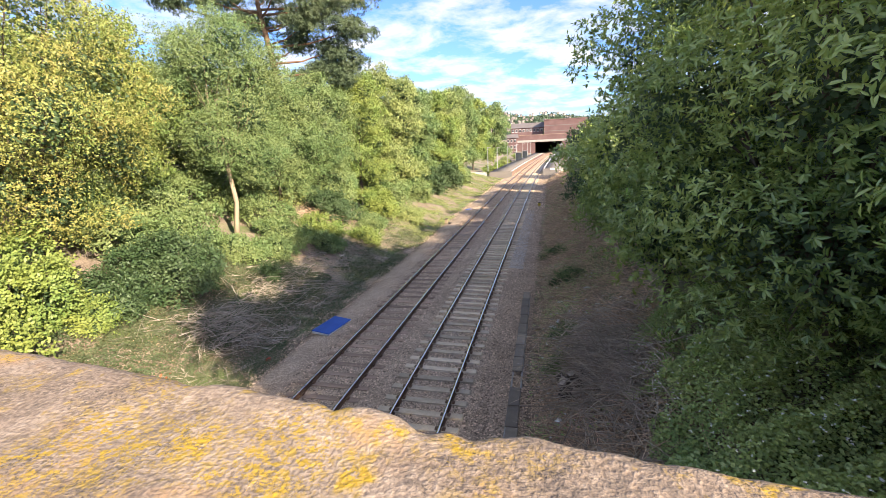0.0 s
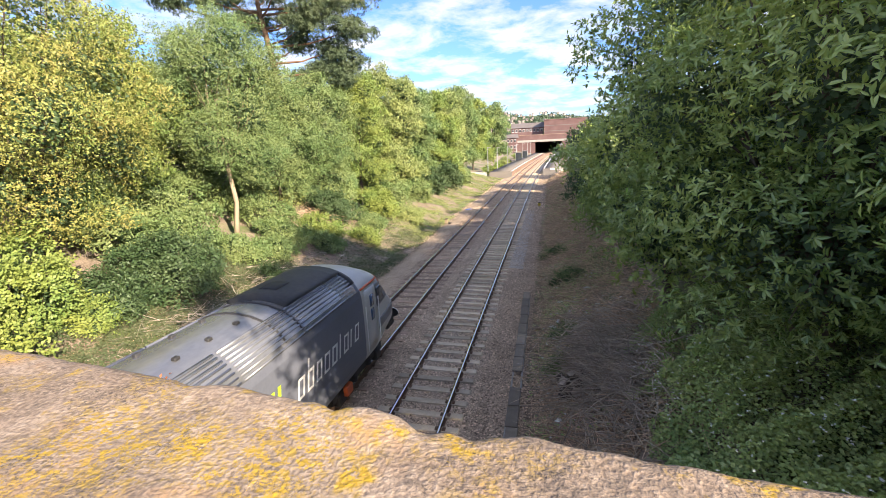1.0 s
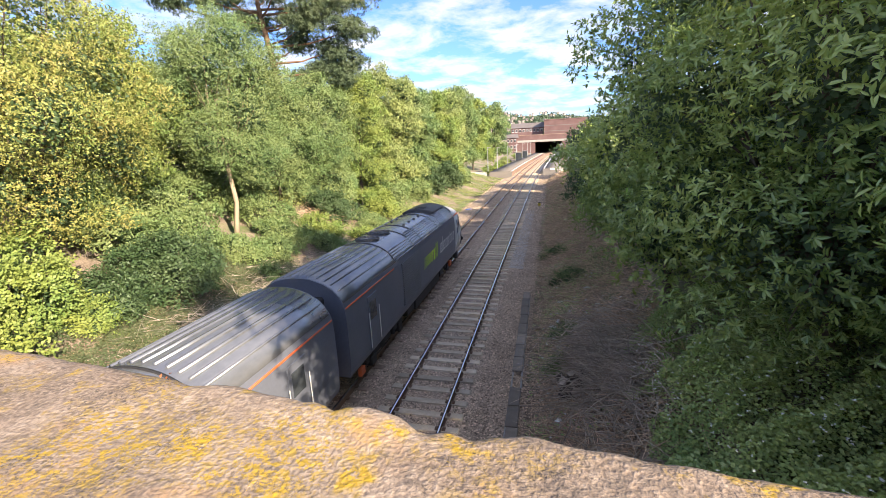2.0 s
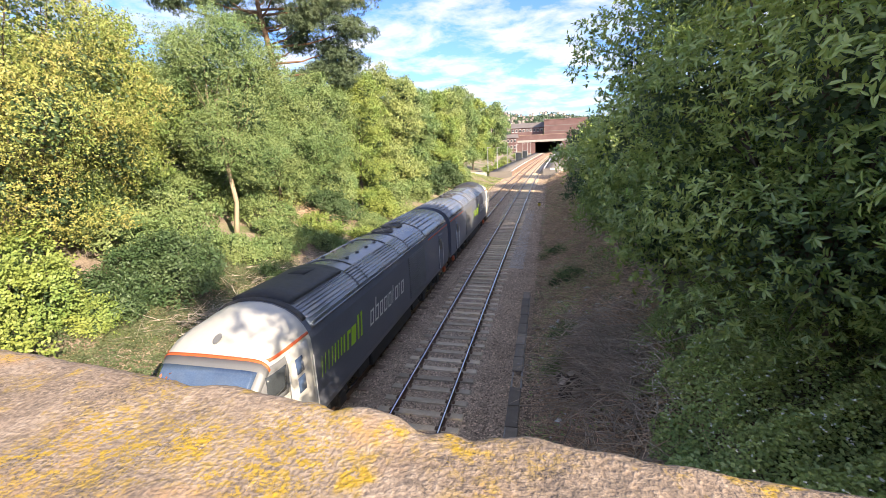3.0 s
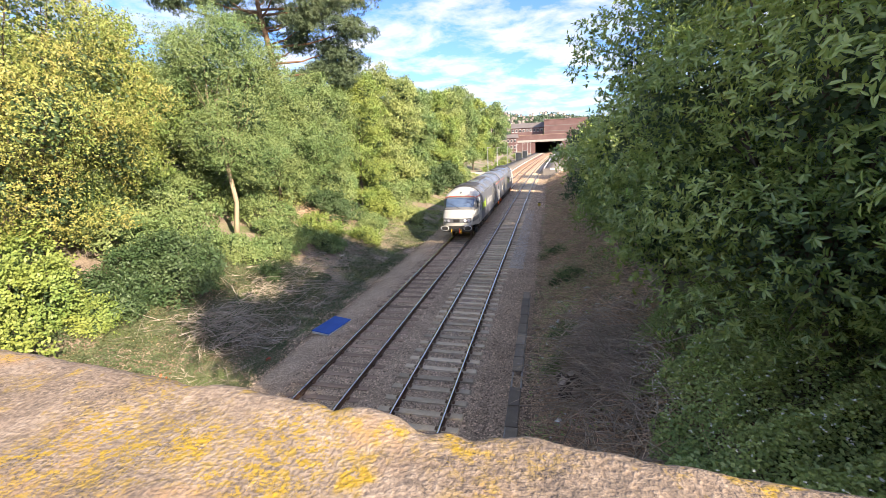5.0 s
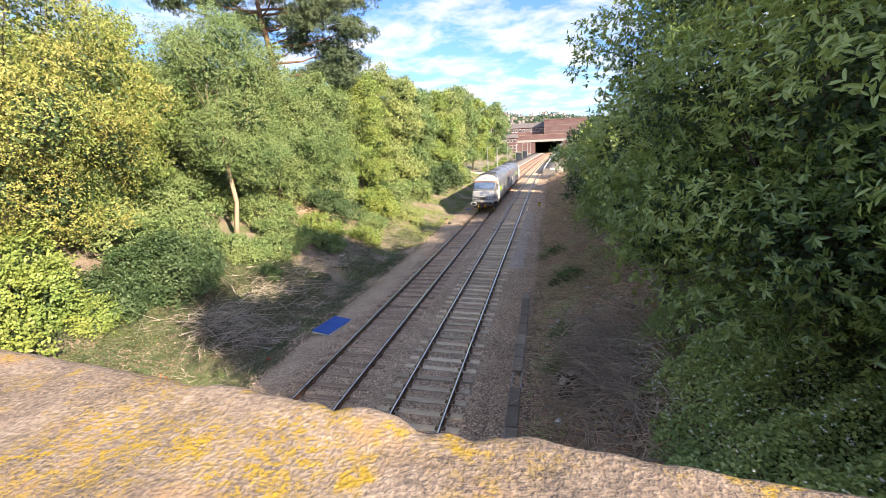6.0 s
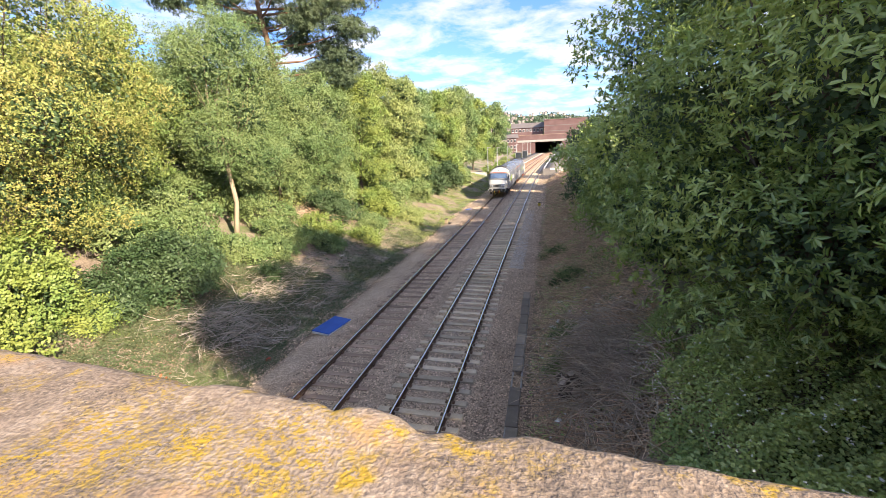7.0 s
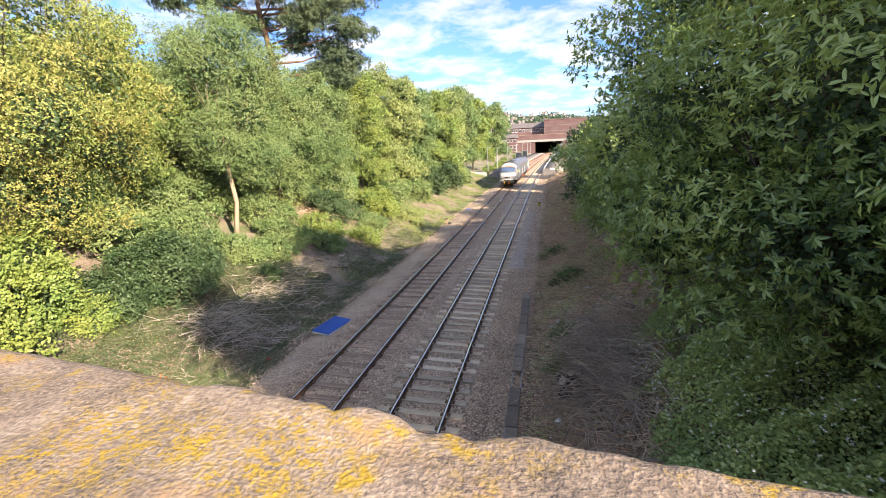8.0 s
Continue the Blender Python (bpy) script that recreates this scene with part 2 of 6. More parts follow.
def coping_material():
    """Weathered pinkish sandstone: grains, grey grime in streaks, yellow lichen in loose clusters of grains."""
    m = material("sandstone", ((0.16, 0.119, 0.089), (0.285, 0.215, 0.16), (0.41, 0.325, 0.248)), 9, 0.95, 1.0, 190, fine=0.62, spread=(0.36, 0.64))
    nt = m.node_tree
    bs = nt.nodes["Principled BSDF"]
    co = nt.nodes.new("ShaderNodeTexCoord")
    link = nt.links.new

    def mask(scale, lo, hi, shift, rough=0.6, squash=1.0):
        mp = nt.nodes.new("ShaderNodeMapping")
        mp.inputs["Location"].default_value = (shift, shift * 0.7, shift * 0.3)
        mp.inputs["Scale"].default_value = (1.0, squash, 1.0)
        link(co.outputs["Object"], mp.inputs["Vector"])
        n = nt.nodes.new("ShaderNodeTexNoise")
        n.inputs["Scale"].default_value, n.inputs["Detail"].default_value, n.inputs["Roughness"].default_value = scale, 6, rough
        link(mp.outputs[0], n.inputs["Vector"])
        r = nt.nodes.new("ShaderNodeMapRange")
        r.inputs["From Min"].default_value, r.inputs["From Max"].default_value = lo, hi
        link(n.outputs["Fac"], r.inputs["Value"])
        return r.outputs[0]

    def times(a, b):
        n = nt.nodes.new("ShaderNodeMath")
        n.operation = "MULTIPLY"
        link(a, n.inputs[0])
        link(b, n.inputs[1])
        return n.outputs[0]

    def coat(factor, colour):
        base = bs.inputs["Base Color"].links[0].from_socket
        mx = nt.nodes.new("ShaderNodeMix")
        mx.data_type = "RGBA"
        link(factor, mx.inputs["Factor"])
        link(base, mx.inputs["A"])
        mx.inputs["B"].default_value = (*colour, 1)
        link(mx.outputs["Result"], bs.inputs["Base Color"])

    coat(times(mask(5, 0.46, 0.66, 3.0), mask(60, 0.40, 0.58, 5.0, 0.7)), (0.115, 0.095, 0.082))
    coat(times(mask(16, 0.54, 0.66, 7.0, 0.7, 2.2), mask(90, 0.42, 0.58, 9.0)), (0.10, 0.08, 0.068))
    coat(times(mask(11, 0.50, 0.62, 31.0), mask(120, 0.48, 0.60, 37.0)), (0.46, 0.36, 0.27))
    coat(times(mask(5, 0.47, 0.62, 11.0), mask(95, 0.49, 0.55, 17.0, 0.8)), (0.40, 0.265, 0.028))
    coat(times(mask(12, 0.55, 0.62, 41.0), mask(60, 0.43, 0.52, 43.0, 0.8)), (0.44, 0.285, 0.022))
    coat(times(mask(9, 0.56, 0.76, 51.0), mask(30, 0.40, 0.60, 53.0)), (0.40, 0.245, 0.13))
    coat(times(mask(7, 0.46, 0.60, 61.0), mask(210, 0.52, 0.60, 63.0, 0.7)), (0.09, 0.072, 0.06))
    bp = [n for n in nt.nodes if n.type == "BUMP"][0]
    bp.inputs["Distance"].default_value = 0.005
    return m


M["litter_wood"] = material("litter_wood", ((0.361, 0.255, 0.176), (0.843, 0.638, 0.458)), 2, 0.95, per_island=0.4)
M["soot_wood"] = material("soot_wood", ((0.039, 0.032, 0.028), (0.154, 0.116, 0.090)), 5, 0.95, 0.5, 25)
M["lid_concrete"] = material("lid_concrete", ((0.150, 0.126, 0.102), (0.278, 0.239, 0.194)), 3, 0.9, 0.4, 40, per_object=0.3)
M["litter_leaf"] = leaf_material("litter_leaf", (0.421, 0.290, 0.197), (0.682, 0.500, 0.340), ((0.262, 0.184, 0.132), (0.524, 0.380, 0.262), (0.890, 0.682, 0.472)), rough=0.85, translucent=0.1)
# bluish green: distance haze is put into the leaf colour
M["far_leaf"] = leaf_material("far_leaf", (0.06, 0.10, 0.06), (0.09, 0.13, 0.08), ((0.05, 0.085, 0.05), (0.11, 0.14, 0.09)), scale=0.02)
M["weed_red"] = leaf_material("weed_red", (0.4, 0.12, 0.06), (0.5, 0.2, 0.08), ((0.35, 0.1, 0.05), (0.55, 0.25, 0.1)))
M["house_plaster"] = material("house_plaster", ((0.340, 0.300, 0.260), (0.480, 0.440, 0.390)), 0.5, 0.9, per_object=0.3)
M["hill_green"] = material("hill_green", ((0.05, 0.08, 0.035), (0.11, 0.15, 0.06)), 0.02, 0.9)
M["earth"] = ground_material()
M["sandstone"] = coping_material()


# ---- mesh helpers ----
def part(name, bm, mat, parent=None, label="", smooth=False):
    me = bpy.data.meshes.new(name)
    bm.to_mesh(me)
    bm.free()
    mats = mat if isinstance(mat, (list, tuple)) else [mat]
    for m in mats:
        me.materials.append(m)
    if smooth:
        for f in me.polygons:
            f.use_smooth = True
    ob = new(name, me)
    if parent:
        ob.parent = parent
    if label:
        tagged(ob, label)
    return ob


def box(bm, x0, x1, y0, y1, z0, z1, bevel=0.0):
    vs = [bm.verts.new((x, y, z)) for z in (z0, z1) for y in (y0, y1) for x in (x0, x1)]
    quads = ((0, 2, 3, 1), (4, 5, 7, 6), (0, 1, 5, 4), (2, 6, 7, 3), (0, 4, 6, 2), (1, 3, 7, 5))
    fs = [bm.faces.new([vs[i] for i in q]) for q in quads]
    if bevel:
        es = list({e for f in fs for e in f.edges})
        bmesh.ops.bevel(bm, geom=es, offset=bevel, segments=1, affect="EDGES")
    return vs


def tube(bm, pts, radii, sides=6):
    """A tapered tube along points."""
    rings = []
    for i, p in enumerate(pts):
        a = Vector(pts[min(i + 1, len(pts) - 1)]) - Vector(pts[max(i - 1, 0)])
        a.normalize()
        u = a.orthogonal().normalized()
        v = a.cross(u)
        rings.append([bm.verts.new(Vector(p) + (u * math.cos(k * math.tau / sides) + v * math.sin(k * math.tau / sides)) * radii[i]) for k in range(sides)])
    for r, s in zip(rings, rings[1:]):
        for k in range(sides):
            bm.faces.new((r[k], r[(k + 1) % sides], s[(k + 1) % sides], s[k]))
    bm.faces.new(list(reversed(rings[0])))
    bm.faces.new(rings[-1])


def mesh_from(name, verts, tris, mat, parent=None, smooth=False):
    me = bpy.data.meshes.new(name)
    k = tris.shape[1]
    me.vertices.add(len(verts))
    me.vertices.foreach_set("co", np.asarray(verts, np.float32).ravel())
    me.loops.add(tris.size)
    me.loops.foreach_set("vertex_index", tris.astype(np.int32).ravel())
    me.polygons.add(len(tris))
    me.polygons.foreach_set("loop_start", np.arange(0, tris.size, k, dtype=np.int32))
    me.materials.append(mat)
    me.update(calc_edges=True)
    if smooth:
        me.polygons.foreach_set("use_smooth", np.ones(len(tris), bool))
    ob = new(name, me)
    if parent:
        ob.parent = parent
    return ob


# ---- line of the railway: gentle right-hand curve ----
_G = np.arange(0, 320, 0.5)
_K = np.interp(_G, (0, 35, 70, 110, 160), (0.00036, 0.000057, 0.000462, 0.000373, 0.000168))
_TH = np.cumsum(_K) * 0.5
_OFF = np.cumsum(_TH) * 0.5
GAP = 3.18


def line(s, lat=0.0):
    """Place and heading on the left track's middle line at s metres, lat metres to the right of it."""
    th = float(np.interp(s, _G, _TH)) if s > 0 else 0.0
    x = float(np.interp(s, _G, _OFF)) if s > 0 else 0.0
    return x + lat * math.cos(th), s + 0.5 - lat * math.sin(th), th


def line_x(y):
    return np.interp(np.asarray(y) - 0.5, _G, _OFF)


# ---- ground ----
def smooth_step(a, b, v):
    t = np.clip((v - a) / (b - a), 0, 1)
    return t * t * (3 - 2 * t)


def fbm(x, y, f, seed=0.0):
    """Cheap smooth unevenness from a sum of waves."""
    r = np.zeros_like(np.asarray(x, float) + np.asarray(y, float))
    rng = np.random.RandomState(int(seed) + 7)
    for i in range(9):
        a = rng.uniform(0, math.tau)
        k = f * (1.0 + 0.55 * i)
        r += np.sin((x * math.cos(a) + y * math.sin(a)) * k + rng.uniform(0, 7)) / (1 + 0.5 * i)
    return r / 3.0


def ground_z(x, y):
    x, y = np.asarray(x, float), np.asarray(y, float)
    u = x - line_x(y)
    left = np.maximum(0, -u - 4.2) * 0.36
    left = np.where(left > 5.5, 5.5 + (left - 5.5) * 0.15, left)
    right = np.maximum(0, u - 6.3) * 0.56
    right = np.where(right > 6.0, 6.0 + (right - 6.0) * 0.05, right)
    station = smooth_step(86, 98, y)
    left = left * (1 - station) + station * np.maximum(0, -u - 9) * 0.2
    right = right * (1 - station) + station * np.maximum(0, u - 11) * 0.3
    z = np.minimum(left, 12) + np.minimum(right, 9)
    rough = np.clip((np.abs(u - 1.6) - 5.0) / 3.0, 0, 1)
    z = z + rough * (0.16 * fbm(x, y, 1.3, 1) + 0.07 * fbm(x, y, 4.0, 2))
    far = smooth_step(60, 400, np.abs(u))
    return z * (1 - far) + 8.0 * far - 0.42


def make_ground():
    us = np.concatenate([[-3000, -1200, -500, -220, -110, -60, -40], np.arange(-30, -4, 0.5), np.arange(-4, 6.5, 1.0), np.arange(6.5, 22, 0.5), [26, 32, 45, 70, 120, 220, 500, 1200, 3000]])
    ys = np.concatenate([[-3000, -1000, -400, -150, -80, -50, -30], np.arange(-20, 60, 0.5), np.arange(60, 130, 2.0), np.arange(130, 320, 8.0), [360, 450, 650, 1000, 1800, 4000]])
    U, Y = np.meshgrid(us, ys)
    X = U + line_x(np.minimum(Y, 300))
    Z = ground_z(X, Y)
    v = np.stack([X, Y, Z], -1).reshape(-1, 3)
    n, m = len(ys), len(us)
    i = (np.arange(n - 1)[:, None] * m + np.arange(m - 1)[None]).ravel()
    q = np.stack([i, i + 1, i + m + 1, i + m], 1)
    tagged(mesh_from("ground", v, q, M["earth"], smooth=True), "brown earth cutting with leaf litter and moss", "ground", kind="structure")


make_ground()


def sweep(name, profile, s0, s1, step, mat, parent=None, lat=0.0, z=0.0, smooth=False):
    """Sweep a profile of (lat, z) along the line of the railway."""
    ss = np.arange(s0, s1 + step * 0.5, step)
    k = len(profile)
    v = []
    for s in ss:
        for (a, b) in profile:
            x, y, _ = line(s, lat + a)
            v.append((x, y, z + b))
    i = (np.arange(len(ss) - 1)[:, None] * k + np.arange(k)[None])
    j = (np.arange(len(ss) - 1)[:, None] * k + (np.arange(k) + 1)[None] % k)
    q = np.stack([i, j, j + k, i + k], -1).reshape(-1, 4)
    ob = mesh_from(name, np.array(v), q, mat, parent, smooth)
    return ob


BALLAST_TOP = -0.175
bed = sweep("ballast_bed", [(-3.3, -0.45), (-2.4, BALLAST_TOP - 0.04), (-1.3, BALLAST_TOP), (1.5, BALLAST_TOP), (GAP - 1.3, BALLAST_TOP), (GAP + 1.4, BALLAST_TOP),
                            (GAP + 2.0, BALLAST_TOP - 0.1), (5.95, -0.36), (6.25, -0.6), (-3.3, -0.6)], -80, 300, 2, M["ballast"])
tagged(bed, "grey-brown crushed stone ballast under two railway tracks", "ballast", kind="structure")

RAIL = [(-0.07, -0.15), (0.07, -0.15), (0.07, -0.135), (0.012, -0.12), (0.012, -0.045), (0.035, -0.035), (0.035, -0.004), (-0.035, -0.004), (-0.035, -0.035), (-0.012, -0.045), (-0.012, -0.12), (-0.07, -0.135)]
HEAD = [(-0.033, -0.006), (0.033, -0.006), (0.031, 0.0), (-0.031, 0.0)]


def sleeper_mesh(name, mat, width, length, dip):
    bm = bmesh.new()
    xs = (-length / 2, -length / 2 + 0.03, -0.35, 0.35, length / 2 - 0.03, length / 2)
    hs = (-0.03, 0.0, -dip, -dip, 0.0, -0.03)
    rows = []
    for x, h in zip(xs, hs):
        rows.append([bm.verts.new((x, y, zz)) for y, zz in ((-width / 2, -0.15), (-width / 2 + 0.02, h), (width / 2 - 0.02, h), (width / 2, -0.15))])
    for a, b in zip(rows, rows[1:]):
        for k in range(3):
            bm.faces.new((a[k], a[k + 1], b[k + 1], b[k]))
    bm.faces.new(rows[0])
    bm.faces.new(list(reversed(rows[-1])))
    bmesh.ops.recalc_face_normals(bm, faces=bm.faces)
    me = bpy.data.meshes.new(name)
    bm.to_mesh(me)
    bm.free()
    me.materials.append(mat)
    return me


def chair_points(bm, x, y, th):
    c, s = math.cos(th), math.sin(th)
    for w0, w1, h in ((-0.14, -0.05, -0.09), (0.05, 0.14, -0.09)):
        vs = box(bm, w0, w1, -0.06, 0.06, -0.13, h)
        for v in vs:
            v.co = (x + v.co.x * c + v.co.y * s, y - v.co.x * s + v.co.y * c, v.co.z)


def make_track(lat, mat, label, pitch, phase, width):
    track = tagged(new("railway_track"), label, "railway track", "railway tracks", "structure")
    for side in (-0.752, 0.752):
        r = sweep("rail", RAIL, -80, 300, 1.5, M["rail_side"], track, lat + side)
        sweep("rail_head", HEAD, -80, 300, 1.5, M["rail_top"], r, lat + side)
    me = sleeper_mesh("sleeper", mat, width, 2.5, 0.012 if mat is M["concrete_sleeper"] else 0.0)
    rng = random.Random(int(lat * 10) + 3)
    bm = bmesh.new()
    far = bmesh.new()
    s, n = phase, 0
    while s < 290:
        x, y, th = line(s, lat)
        if n < 290:
            ob = new("sleeper", me)
            ob.parent = track
            ob.matrix_basis = Matrix.Translation((x, y, (-0.10 if lat else -0.135) - rng.uniform(0, 0.02))) @ Matrix.Rotation(-th + rng.gauss(0, 0.008), 4, "Z")
            if y < 70:
                for side in (-0.752, 0.752):
                    cx, cy, _ = line(s, lat + side)
                    chair_points(bm, cx, cy, th)
        else:
            vs = box(far, x - 1.25, x + 1.25, y - 0.12, y + 0.12, -0.25, -0.12)
        s += pitch * rng.uniform(0.97, 1.03) if mat is M["wood_sleeper"] else pitch
        n += 1
    tagged(part("rail_chairs", bm, M["rail_side"], track), kind="stuff")
    tagged(part("far_sleepers", far, mat, track), kind="stuff")
    return track


make_track(0.0, M["wood_sleeper"], "worn railway track with rusty rails and weathered sleepers", 0.68, 2.2 - 26 * 0.68, 0.25)
make_track(GAP, M["concrete_sleeper"], "railway track with polished steel rails and concrete sleepers", 0.608, 9.47 - 38 * 0.608, 0.25)


def make_stones():
    """Loose ballast stones between and beside the rails."""
    rng = np.random.RandomState(5)

    def scatter(name, n, us, ss, size, mat, z, label):
        u = rng.uniform(us[0], us[1], n)
        s = ss[0] + (ss[1] - ss[0]) * rng.uniform(0, 1, n) ** 1.5
        x = u + line_x(s)
        c = np.stack([x, s + 0.5, np.full(n, z) - np.maximum(0, u - GAP - 1.4) * 0.085 - np.maximum(0, -1.4 - u) * 0.1], 1)
        base = np.array([(1, 0, 0), (-1, 0, 0), (0, 1, 0), (0, -1, 0), (0, 0, 0.8), (0, 0, -0.6)])
        v = base[None] * rng.uniform(0.5, 1.3, (n, 6, 1)) * (size * rng.uniform(0.6, 1.4, n))[:, None, None]
        a = rng.uniform(0, math.tau, n)
        ca, sa = np.cos(a)[:, None], np.sin(a)[:, None]
        v = np.stack([v[..., 0] * ca - v[..., 1] * sa, v[..., 0] * sa + v[..., 1] * ca, v[..., 2]], -1) + c[:, None]
        t = np.array([(0, 2, 4), (2, 1, 4), (1, 3, 4), (3, 0, 4)])
        tri = (t[None] + (np.arange(n) * 6)[:, None, None]).reshape(-1, 3)
        tagged(mesh_from(name, v.reshape(-1, 3), tri, mat), label, "stones", kind="stuff")
    scatter("ballast_stones", 80000, (-3.5, 6.4), (6, 46), 0.032, M["stone_chip"], BALLAST_TOP + 0.005, "loose grey and brown crushed ballast stones")
    scatter("far_ballast_stones", 34000, (-3.4, 6.3), (44, 110), 0.06, M["stone_chip"], BALLAST_TOP + 0.005, "loose brown crushed ballast stones along the far line")
    scatter("pale_stones", 2600, (GAP + 1.25, GAP + 2.05), (24, 46), 0.04, M["pale_chip"], BALLAST_TOP + 0.02, "pale fresh stone chippings beside the track")


make_stones()


# ---- bridge that carries the camera ----
def coping_edge(x):
    """How far the coping's front edge stands out at x."""
    y = 0.43 - 0.085 * (x - 6.28)
    for c, w, a in ((5.75, 0.09, 0.006), (6.17, 0.05, 0.006), (6.325, 0.012, -0.010), (6.37, 0.035, 0.006), (6.445, 0.022, -0.018), (6.50, 0.018, -0.014), (6.56, 0.02, 0.004), (6.68, 0.02, -0.004), (6.10, 0.03, -0.006)):
        y += a * math.exp(-((x - c) / w) ** 2)
    return y + 0.0035 * noise.noise((x * 22, 0, 3)) + 0.0018 * noise.noise((x * 70, 0, 9))


def make_bridge():
    bridge = tagged(new("road_bridge"), "sandstone road bridge with a weathered lichen-covered parapet", "bridge", kind="structure")
    # coping: rounded front, uneven top
    xs = np.concatenate([np.arange(-12, 5.2, 0.1), np.arange(5.2, 7.4, 0.008), np.arange(7.4, 22, 0.1)])
    prof = [(-0.02, -0.20), (-0.02, -0.03), (0.0, 0.0)] + [(t, 0.0) for t in np.linspace(0.04, 0.93, 46)] + [(0.955, -0.002), (0.975, -0.007), (0.99, -0.016), (1.0, -0.03), (1.0, -0.06), (0.995, -0.13), (0.97, -0.2)]
    v = []
    for x in xs:
        e = coping_edge(x)
        back = e - 0.46
        for t, z in prof:
            y = back + t * (e - back)
            bumpy = 0.005 * noise.noise((x * 7, y * 7, 0)) + 0.0014 * noise.noise((x * 19, y * 19, 5)) if z > -0.1 else 0.0
            v.append((x, y, EYE[2] - 0.30 + z + bumpy))
    k = len(prof)
    i = (np.arange(len(xs) - 1)[:, None] * k + np.arange(k)[None])
    j = (np.arange(len(xs) - 1)[:, None] * k + (np.arange(k) + 1)[None] % k)
    q = np.stack([j, i, i + k, j + k], -1).reshape(-1, 4)
    cop = mesh_from("coping", np.array(v), q, M["sandstone"], bridge, True)
    tagged(cop, "rough buff sandstone coping with yellow lichen")
    bm = bmesh.new()
    vs = box(bm, -12, 22, -0.04, 0.34, 5.6, 6.62)
    for v in vs:
        v.co.y -= 0.085 * (v.co.x - 6.28)
    part("parapet", bm, M["sandstone"], bridge)
    bm = bmesh.new()
    box(bm, -12, 22, -8.6, -8.2, 5.6, 6.7)
    part("parapet", bm, M["sandstone"], bridge)
    bm = bmesh.new()
    vs = box(bm, -12, 22, -8.6, 0.34, 4.75, 5.596)
    for v in vs:
        v.co.y -= 0.085 * (v.co.x - 6.28) if v.co.y > 0 else 0.0
    part("deck", bm, M["concrete"], bridge)
    for x0, x1 in ((-12, -3.4), (7.0, 22)):
        bm = bmesh.new()
        box(bm, x0, x1, -8.5, 0.2, -1.0, 4.746)
        part("abutment", bm, M["sandstone"], bridge)


make_bridge()


# ---- train ----
BODY = [(1.30, 0.92), (1.345, 1.10), (1.365, 1.5), (1.37, 2.0), (1.365, 2.6), (1.345, 2.95), (1.30, 3.12), (1.19, 3.31), (1.02, 3.50), (0.78, 3.65), (0.45, 3.76), (0.16, 3.80), (0.0, 3.805)]
PROFILE = BODY + [(-x, z) for x, z in reversed(BODY[:-1])]
NP = len(PROFILE)
ZB, ZT = 0.92, 3.805
# distance behind the nose: roof height, half width
CAB_Y = (0.30, 0.35, 0.48, 0.70, 0.98, 1.30, 1.62, 1.93, 2.25, 2.60, 3.00, 3.45)
CAB_Z = (1.80, 1.90, 2.02, 2.16, 2.33, 2.64, 2.96, 3.25, 3.47, 3.65, 3.77, 3.805)
CAB_W = (1.13, 1.17, 1.20, 1.23, 1.255, 1.285, 1.315, 1.34, 1.352, 1.362, 1.37, 1.37)


# squarer section of the nose, as shares of width and height
NOSE_BOX = [(0.95, 0.0), (0.98, 0.1), (1.0, 0.25), (1.0, 0.45), (0.995, 0.62), (0.985, 0.75), (0.965, 0.85), (0.93, 0.915), (0.86, 0.955), (0.72, 0.978), (0.45, 0.992), (0.16, 0.999), (0.0, 1.0)]
NOSE_BOX = NOSE_BOX + [(-x, z) for x, z in reversed(NOSE_BOX[:-1])]


def nose_bow(x, y):
    """How far the nose curves back towards its corners."""
    return 0.34 * (abs(x) / 1.2) ** 2.2 * float(np.interp(y, (0.0, 0.6, 1.1, 1.9, 2.5), (1.0, 1.0, 0.55, 0.3, 0.0)))


def hull(y, u, out=0.0):
    """Point on the shell: y metres behind the nose, u in 0..1 round the section from the right sill over the roof."""
    top, w = np.interp(y, CAB_Y, CAB_Z), np.interp(y, CAB_Y, CAB_W)
    k = u * (NP - 1)
    i = min(int(k), NP - 2)
    f = k - i
    x = PROFILE[i][0] * (1 - f) + PROFILE[i + 1][0] * f
    z = PROFILE[i][1] * (1 - f) + PROFILE[i + 1][1] * f
    b = min(1.0, max(0.0, (3.2 - y) / 1.4))
    b = b * b * (3 - 2 * b)
    x = x * (1 - b) + 1.37 * (NOSE_BOX[i][0] * (1 - f) + NOSE_BOX[i + 1][0] * f) * b
    z = z * (1 - b) + (ZB + (ZT - ZB) * (NOSE_BOX[i][1] * (1 - f) + NOSE_BOX[i + 1][1] * f)) * b
    low = float(np.interp(y, (0.3, 1.4, 2.5), (1.16, 1.10, ZB)))
    zz = low + (z - ZB) * (top - low) / (ZT - ZB)
    p = Vector((x * w / 1.37, y - 8.9 + nose_bow(x * w / 1.37, y), zz))
    if out:
        n = Vector((p.x * 0.9 if zz > 2.6 else p.x * 2.2, -0.9 * (3.805 - top) if y < 3.3 else 0.0, max(0.0, zz - 2.2)))
        p += n.normalized() * out
    return p


def u_of(x, z):
    """Section parameter nearest to a place on the full section."""
    best = min(range(NP * 20), key=lambda k: (lambda q: (q[0] - x) ** 2 + (q[1] - z) ** 2)(full(k / (NP * 20 - 1))))
    return best / (NP * 20 - 1)


def full(u):
    k = u * (NP - 1)
    i = min(int(k), NP - 2)
    f = k - i
    return (PROFILE[i][0] * (1 - f) + PROFILE[i + 1][0] * f, PROFILE[i][1] * (1 - f) + PROFILE[i + 1][1] * f)


